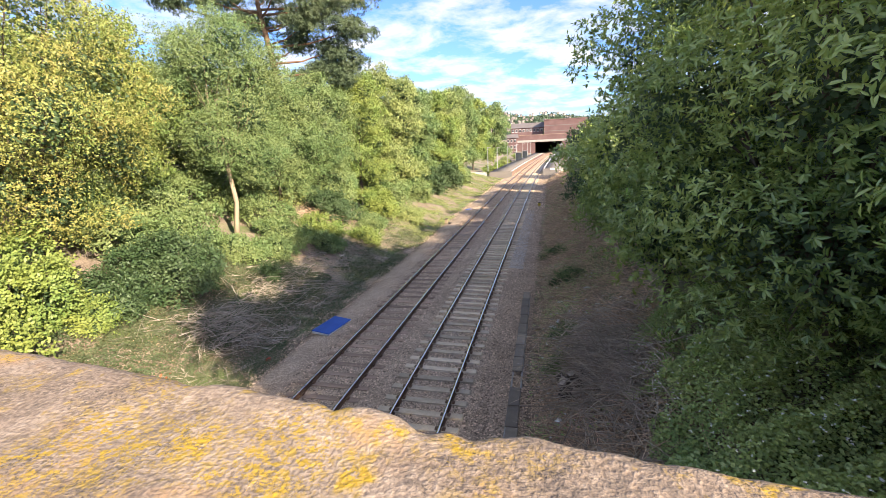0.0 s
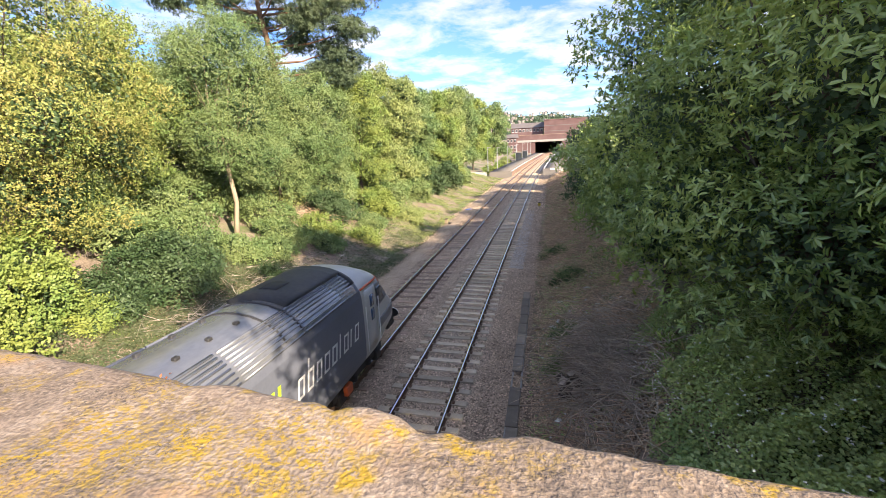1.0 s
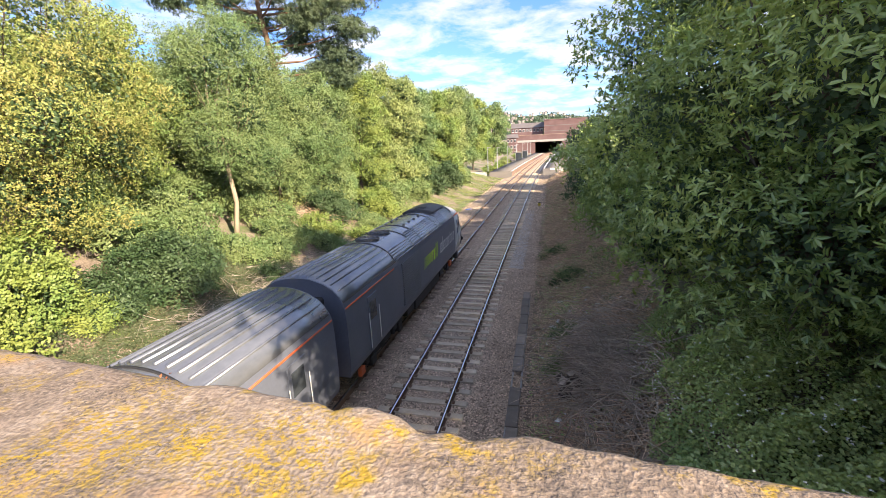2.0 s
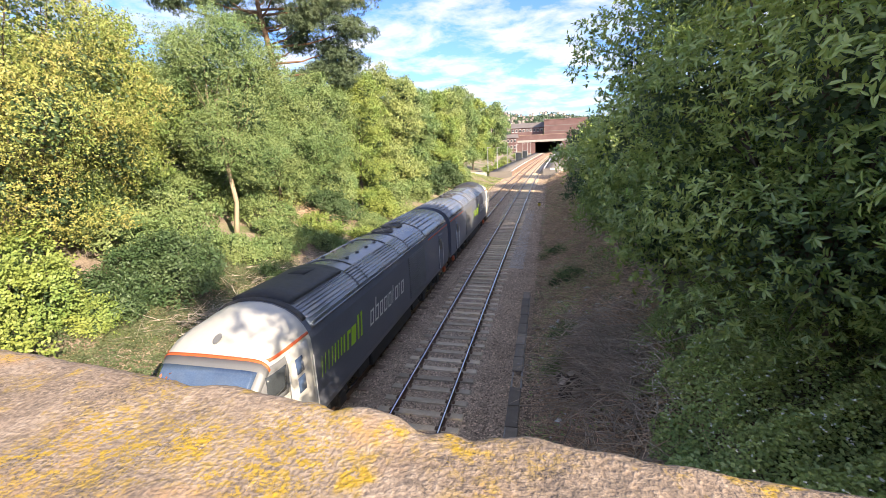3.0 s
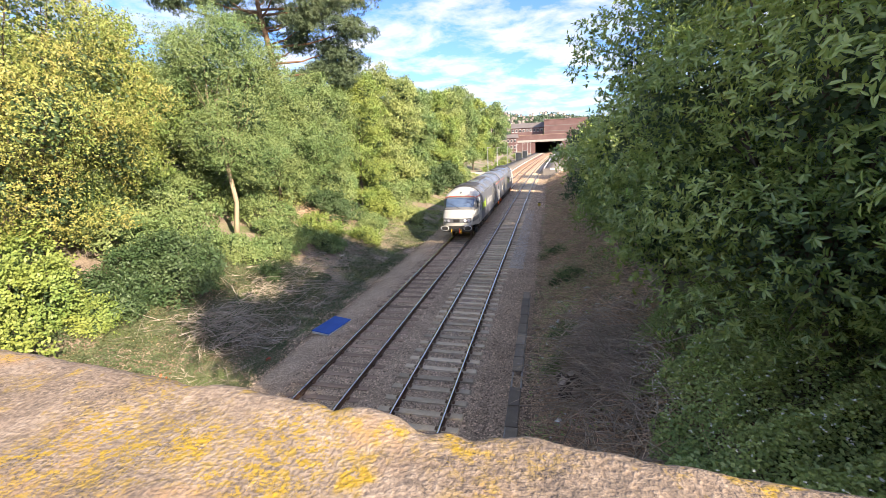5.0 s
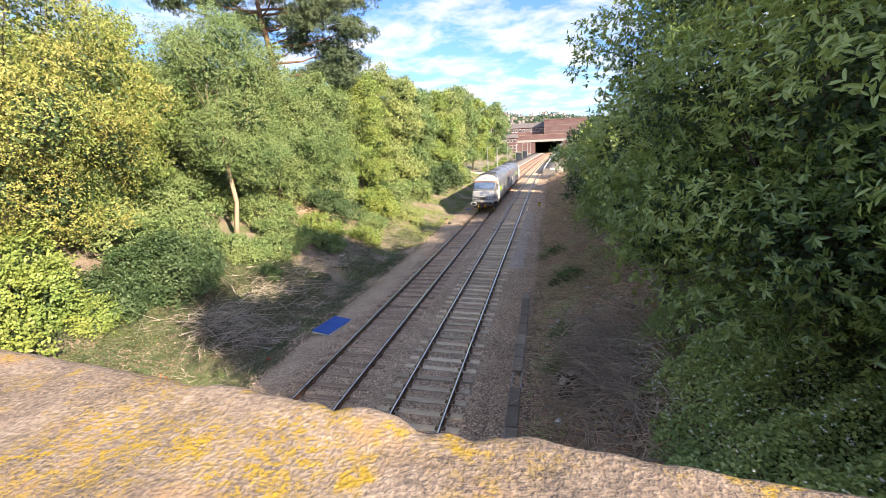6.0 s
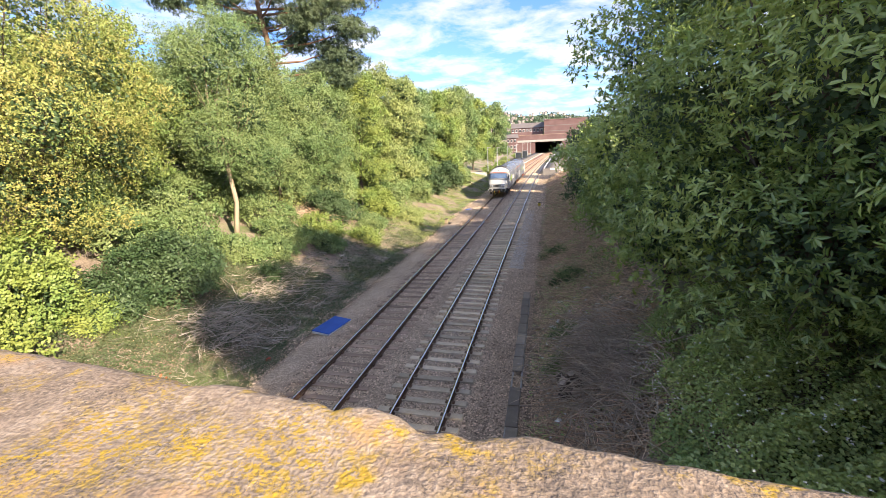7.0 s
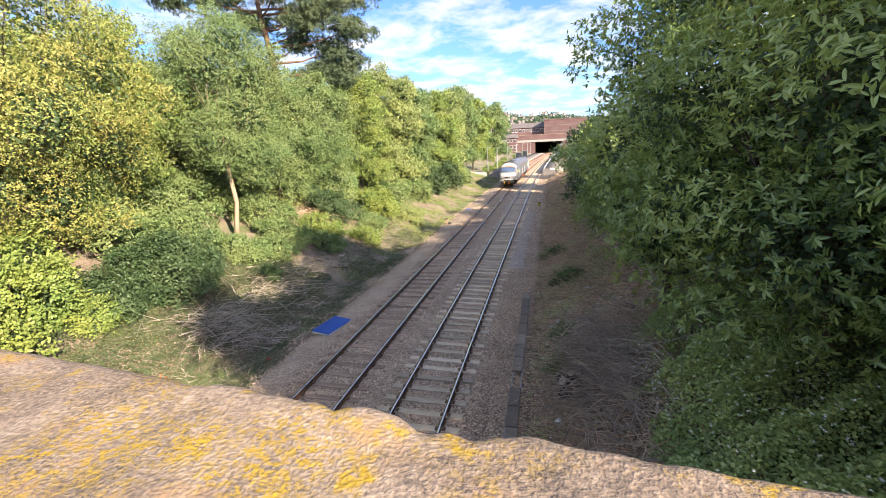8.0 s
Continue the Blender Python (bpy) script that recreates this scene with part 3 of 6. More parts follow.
def shell_patch(name, ys, us, mat, parent, out=0.012, label="", smooth=True):
    """A plate lying on the shell between the given stations, with turned-in edges."""
    bm = bmesh.new()
    g = [[bm.verts.new(hull(y, u, out)) for u in us] for y in ys]
    for a, b in zip(g, g[1:]):
        for i in range(len(us) - 1):
            bm.faces.new((a[i], a[i + 1], b[i + 1], b[i]))
    rim = [e for e in bm.edges if len(e.link_faces) == 1]
    ex = bmesh.ops.extrude_edge_only(bm, edges=rim)
    for v in ex["geom"]:
        if isinstance(v, bmesh.types.BMVert):
            c = Vector((0, v.co.y, 2.2))
            v.co += (c - v.co).normalized() * out * 1.6
    bmesh.ops.recalc_face_normals(bm, faces=bm.faces)
    return part(name, bm, mat, parent, label, smooth)


def u_at(y, z, sd):
    """Section parameter where the shell at station y has height z, on the given side."""
    grid = [k * 0.5 / 80 for k in range(81)]
    zs = [hull(y, g).z for g in grid]
    u = float(np.interp(z, zs, grid))
    return u if sd > 0 else 1 - u


def side_plate(name, ys, z0, z1, sd, mat, parent, out, n=5, rake=0.0):
    """A plate on the cab's side between two true heights; rake shifts its top back."""
    bm = bmesh.new()
    g = []
    for y in ys:
        row = []
        for i in range(n):
            f = i / (n - 1)
            zz = z0 + (z1 - z0) * f
            yy = y + rake * f
            p = hull(yy, u_at(yy, zz, sd))
            row.append(bm.verts.new(p + Vector((sd * out, -out * 0.4 if yy < 0.9 else 0, 0))))
        g.append(row)
    for a, b in zip(g, g[1:]):
        for i in range(n - 1):
            bm.faces.new((a[i], a[i + 1], b[i + 1], b[i]))
    rim = [e for e in bm.edges if len(e.link_faces) == 1]
    ex = bmesh.ops.extrude_edge_only(bm, edges=rim)
    for v in ex["geom"]:
        if isinstance(v, bmesh.types.BMVert):
            v.co.x -= sd * out * 1.5
    bmesh.ops.recalc_face_normals(bm, faces=bm.faces)
    return part(name, bm, mat, parent, "", True)


def skew_bar(bm, side, y0, y1, z0, z1, lean, off=0.016):
    """A slanted bar on the body side; y grows along the reading direction of that side."""
    q = []
    for y, z in ((y0, z0), (y1, z0), (y1 + lean, z1), (y0 + lean, z1)):
        yy = (y if side > 0 else -y)
        u = 0.0
        x = np.interp(z, [b[1] for b in BODY[:7]], [b[0] for b in BODY[:7]]) + off
        q.append(bm.verts.new((side * x, yy, z)))
    bm.faces.new(q if side > 0 else list(reversed(q)))


def make_locomotive():
    loco = tagged(new("locomotive"), "dark grey diesel power car with pale grey cab", "locomotive", "power cars of the train")
    yr = np.linspace
    us = [i / (NP - 1) for i in range(NP)]
    # shell of the body behind the cab
    bm = bmesh.new()
    ys = list(yr(3.45, 17.45, 15))
    g = [[bm.verts.new(hull(y, u)) for u in us] for y in ys]
    for a, b in zip(g, g[1:]):
        for i in range(NP - 1):
            bm.faces.new((a[i], a[i + 1], b[i + 1], b[i]))
    bm.faces.new(g[-1])
    bmesh.ops.recalc_face_normals(bm, faces=bm.faces)
    part("body", bm, M["body_grey"], loco, smooth=False)
    # cab shell with nose face
    bm = bmesh.new()
    ys = [0.30, 0.35, 0.41, 0.48, 0.58, 0.7, 0.84, 0.98, 1.14, 1.3, 1.46, 1.62, 1.78, 1.93, 2.09, 2.25, 2.42, 2.6, 2.8, 3.0, 3.45]
    g = [[bm.verts.new(hull(y, u)) for u in us] for y in ys]
    for a, b in zip(g, g[1:]):
        for i in range(NP - 1):
            bm.faces.new((a[i], a[i + 1], b[i + 1], b[i]))
    inner = [bm.verts.new((v.co.x * 0.93, -8.9 + 0.22 + nose_bow(v.co.x * 0.93, 0.2), 1.18 + (v.co.z - 1.16) * 0.95)) for v in g[0]]
    # close the curved face in vertical strips between the two sides
    for i in range(NP - 1):
        bm.faces.new((g[0][i + 1], g[0][i], inner[i], inner[i + 1]))
    for i in range(NP // 2):
        q = [inner[i], inner[i + 1], inner[NP - 2 - i], inner[NP - 1 - i]]
        steps = 10
        rows = [[a] + [bm.verts.new((a.co.x + (b.co.x - a.co.x) * k / steps, -8.68 + nose_bow(a.co.x + (b.co.x - a.co.x) * k / steps, 0.2), a.co.z)) for k in range(1, steps)] + [b] for a, b in ((q[0], q[3]), (q[1], q[2]))] if q[1] is not q[2] else None
        if rows is None:
            continue
        for k in range(steps):
            bm.faces.new((rows[0][k], rows[0][k + 1], rows[1][k + 1], rows[1][k]))
    low = [g[0][0], g[0][-1], inner[-1], inner[0]]
    bm.faces.new(low)
    bmesh.ops.recalc_face_normals(bm, faces=bm.faces)
    cab = part("cab", bm, M["cab_grey"], loco, "pale grey streamlined cab", True)
    # roof covering and its ribs
    a, b = u_of(1.30, 3.12), u_of(-1.30, 3.12)
    roof = shell_patch("roof", list(yr(3.62, 17.4, 12)), list(yr(a, b, 25)), M["roof_dark"], loco, 0.014, "dark grey roof with black soot marks")
    for y in (6.35, 7.0, 9.9, 11.0, 13.3):
        shell_patch("roof_seam", (y, y + 0.05), list(yr(a + 0.02, b - 0.02, 21)), M["soot"], roof, 0.04)
    for sd in (1, -1):
        for k in range(8):
            x = 1.285 - 0.052 * k - 0.003 * k * k
            z = float(np.interp(x, [q[0] for q in reversed(BODY[6:])], [q[1] for q in reversed(BODY[6:])]))
            u = u_of(sd * x, z)
            for y0, y1 in ((3.7, 6.3), (6.4, 8.4), (8.5, 10.9), (11.0, 13.2)):
                if y0 > 10.9 and k > 4:
                    continue
                shell_patch("roof_louvre", (y0, y1), (u - 0.0034, u + 0.0034), M["roof_dark"], roof, 0.05)
    for x in (-1.1, -0.9, -0.7, -0.48, -0.24, 0.0, 0.24, 0.48, 0.7, 0.9, 1.1):
        z = np.interp(abs(x), [q[0] for q in reversed(BODY)], [q[1] for q in reversed(BODY)])
        u = u_of(x, z)
        shell_patch("roof_rib", (13.5, 17.3), (u - 0.004, u + 0.004), M["roof_dark"], roof, 0.05)
    # exhaust housing, sooty, with its port
    e0, e1 = u_of(0.78, 3.64), u_of(-0.78, 3.64)
    hump = shell_patch("exhaust_housing", list(yr(3.7, 6.2, 8)), list(yr(e0, e1, 15)), M["soot"], loco, 0.13, "black sooty exhaust housing")
    c0, c1 = u_of(0.22, 3.80), u_of(-0.22, 3.80)
    shell_patch("exhaust_port", list(yr(5.2, 5.75, 3)), list(yr(c0, c1, 5)), M["rubber"], hump, 0.15)
    shell_patch("roof_rim", (3.5, 3.62), list(yr(a + 0.05, b - 0.05, 25)), M["soot"], loco, 0.06)
    # cooling fans
    for y in (11.55, 12.65):
        bm = bmesh.new()
        n = 28
        ring = [bm.verts.new((0.46 * math.cos(t * math.tau / n), y - 8.9 + 0.46 * math.sin(t * math.tau / n), 3.80)) for t in range(n)]
        top = [bm.verts.new((v.co.x * 0.93, y - 8.9 + (v.co.y - y + 8.9) * 0.93, 3.86)) for v in ring]
        low = [bm.verts.new((v.co.x * 0.86, y - 8.9 + (v.co.y - y + 8.9) * 0.86, 3.83)) for v in ring]
        for i in range(n):
            j = (i + 1) % n
            bm.faces.new((ring[i], ring[j], top[j], top[i]))
            bm.faces.new((top[i], top[j], low[j], low[i]))
        bm.faces.new(low)
        fan = part("fan_grille", bm, M["soot"], loco, "round black fan grille")
        for k in range(6):
            bm = bmesh.new()
            w = math.tau * k / 6
            tube(bm, [(0, y - 8.9, 3.85), (0.41 * math.cos(w), y - 8.9 + 0.41 * math.sin(w), 3.85)], (0.012, 0.012), 5)
            part("fan_bar", bm, M["body_grey"], fan)
    # roof hatches
    for y in (7.4, 8.15, 8.9, 9.6):
        for x in (0.42, -0.42):
            bm = bmesh.new()
            box(bm, x - 0.05, x + 0.05, y - 8.9 - 0.06, y - 8.9 + 0.06, 3.74, 3.83, 0.015)
            part("roof_lug", bm, M["soot"], loco)
    # side grilles behind the text, door and window near the rear
    for sd in (1, -1):
        gr = bmesh.new()
        box(gr, *sorted((sd * 1.33, sd * 1.378)), 1.70, 3.92, 1.25, 2.92)
        grille = part("side_grille", gr, M["band_grey"], loco, "grey slatted radiator grille")
        for k in range(19):
            z = 1.29 + k * 0.085
            bm = bmesh.new()
            vs = box(bm, *sorted((sd * 1.37, sd * 1.405)), 1.73, 3.89, z, z + 0.035)
            part("slat", bm, M["slat_grey"], grille)
        bm = bmesh.new()
        box(bm, *sorted((sd * 1.34, sd * 1.382)), 6.45, 7.15, 1.05, 2.78, 0.01)
        dr = part("side_door", bm, M["body_grey"], loco)
        bm = bmesh.new()
        box(bm, *sorted((sd * 1.35, sd * 1.392)), 6.55, 7.05, 2.0, 2.6, 0.02)
        part("window", bm, M["window_dark"], dr)
        for yy in (6.40, 7.18):
            bm = bmesh.new()
            tube(bm, [(sd * 1.41, yy, 1.15), (sd * 1.41, yy, 2.3)], (0.014, 0.014), 5)
            part("handrail", bm, M["white_paint"], dr)
        u = u_of(sd * 1.31, 2.96)
        shell_patch("orange_line", list(yr(13.6, 17.4, 3)), (u - 0.005, u + 0.005), M["orange"], loco, 0.02)
        # cab side: window, door with two panes, orange line, dark band
        side_plate("cab_side_surround", list(yr(0.96, 2.38, 10)), 2.24, 2.42, sd, M["band_grey"], cab, 0.012, 3, 0.06)
        side_plate("cab_side_surround", list(yr(1.22, 2.38, 9)), 2.40, 3.02, sd, M["band_grey"], cab, 0.012, 6, 0.32)
        side_plate("cab_side_window", list(yr(1.62, 2.30, 6)), 2.36, 2.86, sd, M["window_dark"], cab, 0.024, 5, 0.12)
        side_plate("cab_orange_line", list(yr(2.0, 3.42, 9)), 3.10, 3.15, sd, M["orange"], cab, 0.02, 3)
        side_plate("cab_band", list(yr(0.36, 2.3, 14)), 1.44, 1.78, sd, M["band_grey"], cab, 0.012, 4)
        dp = side_plate("cab_door", list(yr(2.5, 3.28, 4)), 1.12, 3.02, sd, M["cab_grey"], cab, 0.028, 8)
        for z0, z1 in ((2.0, 2.36), (2.44, 2.80)):
            side_plate("door_pane", list(yr(2.72, 2.98, 3)), z0, z1, sd, M["glass"], dp, 0.04, 3)
        for yy in (2.42, 3.36):
            bm = bmesh.new()
            tube(bm, [(sd * 1.41, yy - 8.9, 1.15), (sd * 1.42, yy - 8.9, 2.6)], (0.016, 0.016), 5)
            part("cab_handrail", bm, M["white_paint"], cab)
        # livery bars in place of the lettering: slanted lime bars, then white
        sp = -5.25 if sd > 0 else -1.15
        for k in range(8):
            bm = bmesh.new()
            w = 0.028 + 0.009 * k
            skew_bar(bm, sd, sp + k * 0.165, sp + k * 0.165 + w, 1.85 + 0.006 * k, 2.36, 0.10)
            part("lime_bar", bm, M["lime_vinyl"], loco)
        y0 = sp + 1.36
        for w, h, g, cap in ((0.10, 0.52, 0.26, 0.2), (0.30, 0.52, 0.42, 0.0), (0.11, 0.70, 0.22, 0.0), (0.11, 0.72, 0.3, 0.0)):
            bm = bmesh.new()
            skew_bar(bm, sd, y0, y0 + w, 1.85, 1.85 + h, 0.12)
            part("lime_bar", bm, M["lime_vinyl"], loco)
            if cap:
                bm = bmesh.new()
                skew_bar(bm, sd, y0 + w + 0.06, y0 + w + cap, 2.26, 2.36, 0.02, 0.018)
                part("lime_bar", bm, M["lime_vinyl"], loco)
            y0 += g
        wy = sp + 2.95
        for k, (h, w) in enumerate(((0.48, 0.28), (0.74, 0.28), (0.48, 0.26), (0.48, 0.28), (0.48, 0.28), (0.62, 0.14), (0.48, 0.28), (0.48, 0.16), (0.48, 0.28))):
            # each mark an open slanted loop of thin bars
            bars = [(0, 0.07, 1.85, 1.85 + h)]
            if w > 0.2:
                bars += [(w - 0.07, w, 1.85, 2.33), (0.072, w - 0.072, 1.85, 1.915)]
            bars += [(0.16, w + 0.02, 2.265, 2.33)] if w > 0.2 else [(0.10, w + 0.04, 2.265, 2.33)]
            for (d0, d1, z0, z1) in bars:
                bm = bmesh.new()
                ln = 0.12 * (z0 - 1.85) / 0.5 if z0 > 2 else 0.0
                skew_bar(bm, sd, wy + d0 + (0 if z0 > 2 else ln), wy + d1, z0, z1, 0.12 * (z1 - z0) / 0.5, 0.016 if z0 < 2 else 0.019)
                part("white_bar", bm, M["white_vinyl"], loco)
            wy += w + 0.115
    # windscreen and surround
    w0, w1 = u_of(1.19, 3.31), u_of(-1.19, 3.31)
    shell_patch("windscreen_surround", list(yr(0.96, 1.88, 8)), list(yr(w0 - 0.03, w1 + 0.03, 21)), M["band_grey"], cab, 0.014)
    g0, g1 = u_of(1.0, 3.51), u_of(-1.0, 3.51)
    ws = shell_patch("windscreen", list(yr(1.14, 1.74, 7)), list(yr(g0, g1, 15)), M["glass"], cab, 0.03, "dark windscreen with blue sky reflection in its colour")
    bm = bmesh.new()
    tube(bm, [hull(1.03, 0.48, 0.06), hull(1.40, u_of(-0.6, 3.72), 0.07)], (0.014, 0.01), 5)
    part("wiper", bm, M["rubber"], ws)
    shell_patch("screen_orange_line", (1.885, 1.925), list(yr(w0 - 0.03, w1 + 0.03, 19)), M["orange"], cab, 0.02)
    # nose band with lamps and centre grille
    bm = bmesh.new()
    strip_rows = [[bm.verts.new((x, -8.9 + d + nose_bow(x, 0.2), z)) for d, z in ((0.225, 1.42), (0.192, 1.43), (0.192, 1.74), (0.225, 1.75))] for x in np.linspace(-1.06, 1.06, 19)]
    for a1, b1 in zip(strip_rows, strip_rows[1:]):
        for k in range(3):
            bm.faces.new((a1[k], b1[k], b1[k + 1], a1[k + 1]))
    bm.faces.new(strip_rows[0])
    bm.faces.new(list(reversed(strip_rows[-1])))
    bmesh.ops.recalc_face_normals(bm, faces=bm.faces)
    nb = part("nose_band", bm, M["band_grey"], cab)
    for x in (-0.90, -0.63, 0.63, 0.90):
        bm = bmesh.new()
        m = 18
        rings = []
        for r, yy in ((0.135, 0.20), (0.135, 0.165), (0.112, 0.16), (0.10, 0.178)):
            rings.append([bm.verts.new((x + r * math.cos(k * math.tau / m), yy - 8.9 + nose_bow(x + r * math.cos(k * math.tau / m), 0.2), 1.585 + r * math.sin(k * math.tau / m))) for k in range(m)])
        for a1, b1 in zip(rings, rings[1:]):
            for k in range(m):
                bm.faces.new((a1[k], a1[(k + 1) % m], b1[(k + 1) % m], b1[k]))
        lens = bm.faces.new(rings[-1])
        for f in bm.faces:
            f.material_index = 0
        lens.material_index = 1
        part("headlight", bm, [M["chrome"], M["lamp_lens"]], cab, "round chrome-rimmed headlight")
    bm = bmesh.new()
    box(bm, -0.24, 0.24, -8.9 + 0.165, -8.9 + 0.21, 1.47, 1.70, 0.02)
    part("horn_grille", bm, M["rubber"], cab)
    bm = bmesh.new()
    cpt = hull(2.2, 0.5, 0.02)
    m = 14
    bm.faces.new([bm.verts.new(cpt + Vector((0.085 * math.cos(k * math.tau / m), 0.13 * math.sin(k * math.tau / m) * 0.8, 0.13 * 0.5 * math.sin(k * math.tau / m)))) for k in range(m)])
    ex = bmesh.ops.extrude_face_region(bm, geom=bm.faces[:])
    for v in ex["geom"]:
        if isinstance(v, bmesh.types.BMVert):
            v.co.z += 0.02
    part("roof_badge", bm, M["band_grey"], cab)
    # front skirt lip, buffers, coupler
    bm = bmesh.new()
    box(bm, -1.05, 1.05, -8.62, -8.0, 0.72, 1.12, 0.03)
    part("buffer_beam", bm, M["dark_steel"], loco)
    for x in (-0.8635, 0.8635):
        bm = bmesh.new()
        tube(bm, [(x, -8.5, 1.055), (x, -8.86, 1.055)], (0.11, 0.10), 12)
        bf = part("buffer", bm, M["dark_steel"], loco)
        bm = bmesh.new()
        m = 24
        rr = [[bm.verts.new((x + 0.30 * s * math.cos(k * math.tau / m), yy, 1.055 + 0.19 * s * math.sin(k * math.tau / m))) for k in range(m)] for s, yy in ((1, -8.84), (1, -8.88), (0.88, -8.895))]
        for a1, b1 in zip(rr, rr[1:]):
            for k in range(m):
                f = bm.faces.new((a1[k], a1[(k + 1) % m], b1[(k + 1) % m], b1[k]))
        for f in bm.faces:
            f.material_index = 1
        bm.faces.new(rr[-1]).material_index = 0
        bm.faces.new(list(reversed(rr[0]))).material_index = 0
        part("buffer_head", bm, [M["rubber"], M["white_paint"]], bf, "black oval buffer head with white rim")
    bm = bmesh.new()
    box(bm, -0.1, 0.1, -8.85, -8.3, 0.82, 1.0, 0.02)
    part("coupler", bm, M["dark_steel"], loco)
    for x, mt in ((-0.42, "yellow"), (0.30, "yellow"), (0.2, "red")):
        bm = bmesh.new()
        tube(bm, [(x, -8.6, 0.95), (x + 0.02, -8.8, 0.8), (x + 0.03, -8.72, 0.58)], (0.03, 0.045, 0.03), 7)
        part("air_hose", bm, M[mt], loco)
    # underframe boxes
    for y0, y1, z0 in ((-2.0, 2.1, 0.35), (-3.0, -2.2, 0.5), (2.3, 3.2, 0.5)):
        bm = bmesh.new()
        box(bm, -1.2, 1.2, y0, y1, z0, 0.93, 0.03)
        part("underfloor_box", bm, M["dark_steel"], loco)
    bm = bmesh.new()
    box(bm, -0.45, 0.45, 8.5, 8.9, 0.75, 1.15, 0.03)
    part("rear_coupler", bm, M["dark_steel"], loco)
    bm = bmesh.new()
    box(bm, -0.75, 0.75, 8.5, 8.88, 1.1, 3.3, 0.05)
    part("gangway", bm, M["rubber"], loco)
    for sd in (1, -1):
        if sd < 0:
            bm = bmesh.new()
            box(bm, *sorted((sd * 1.18, sd * 1.32)), -4.45, -4.1, 0.5, 0.78, 0.02)
            part("orange_box", bm, M["orange"], loco)
        bm = bmesh.new()
        box(bm, *sorted((sd * 1.2, sd * 1.32)), 7.6, 7.9, 0.55, 0.8, 0.02)
        part("orange_box", bm, M["orange"], loco)
    # bogies with wheels
    for by in (-5.35, 5.35):
        bm = bmesh.new()
        for sd in (1, -1):
            box(bm, *sorted((sd * 0.95, sd * 1.12)), by - 1.75, by + 1.75, 0.48, 0.72, 0.02)
            for wy in (-1.3, 1.3):
                box(bm, *sorted((sd * 0.98, sd * 1.2)), by + wy - 0.2, by + wy + 0.2, 0.32, 0.66, 0.03)
            tube(bm, [(sd * 1.16, by - 0.5, 0.55), (sd * 1.16, by - 0.5, 0.95)], (0.1, 0.1), 8)
            tube(bm, [(sd * 1.16, by + 0.5, 0.55), (sd * 1.16, by + 0.5, 0.95)], (0.1, 0.1), 8)
        box(bm, -0.95, 0.95, by - 0.35, by + 0.35, 0.5, 0.8)
        bogie = part("bogie", bm, M["dark_steel"], loco)
        for wy in (-1.3, 1.3):
            bm = bmesh.new()
            for sd in (1, -1):
                m = 24
                rings = []
                for r, x in ((0.10, 0.69), (0.42, 0.70), (0.54, 0.69), (0.51, 0.72), (0.505, 0.80), (0.44, 0.81), (0.40, 0.77), (0.12, 0.79), (0.1, 0.84)):
                    rings.append([bm.verts.new((sd * x, r * math.cos(k * math.tau / m), r * math.sin(k * math.tau / m))) for k in range(m)])
                for a1, b1 in zip(rings, rings[1:]):
                    for k in range(m):
                        bm.faces.new((a1[k], a1[(k + 1) % m], b1[(k + 1) % m], b1[k]))
                bm.faces.new(rings[-1])
            tube(bm, [(-0.69, 0, 0), (0.69, 0, 0)], (0.09, 0.09), 10)
            bmesh.ops.recalc_face_normals(bm, faces=bm.faces)
            wh = part("wheelset", bm, M["rail_side"], bogie)
            wh.location = (0, by + wy, 0.505)
    return loco


trailing = make_locomotive()
leading = copy_thing(trailing, pose(0, 0, 0))
SPEED = 12.95
NOSE = lambda t: 10.52 + SPEED * (t - 3.5)


def loco_pose(s_mid, turned):
    a = line(s_mid - 5.3) if not turned else line(s_mid + 5.3)
    b = line(s_mid + 5.3) if not turned else line(s_mid - 5.3)
    x, y = (a[0] + b[0]) / 2, (a[1] + b[1]) / 2
    yaw = math.atan2(-(b[0] - a[0]), b[1] - a[1])
    return Matrix.Translation((x, y, 0)) @ Matrix.Rotation(yaw, 4, "Z")


def motions():
    times = [i * 0.25 for i in range(33)]
    walk(trailing, [(t, loco_pose(NOSE(t) + 8.9, False)) for t in times])
    walk(leading, [(t, loco_pose(NOSE(t) + 26.7, True)) for t in times])
    for loco, sign in ((trailing, -1), (leading, 1)):
        for ob in loco.children_recursive:
            if ob.name.startswith("wheelset"):
                at = ob.location.copy()
                rows = []
                for f in range(241):
                    t = f / 30
                    rows.append((t, Matrix.Translation(at) @ Matrix.Rotation(sign * SPEED * t / 0.505, 4, "X")))
                walk(ob, rows)


# ---- plants ----
def unit(v):
    return v / np.maximum(1e-9, np.linalg.norm(v, axis=-1, keepdims=True))


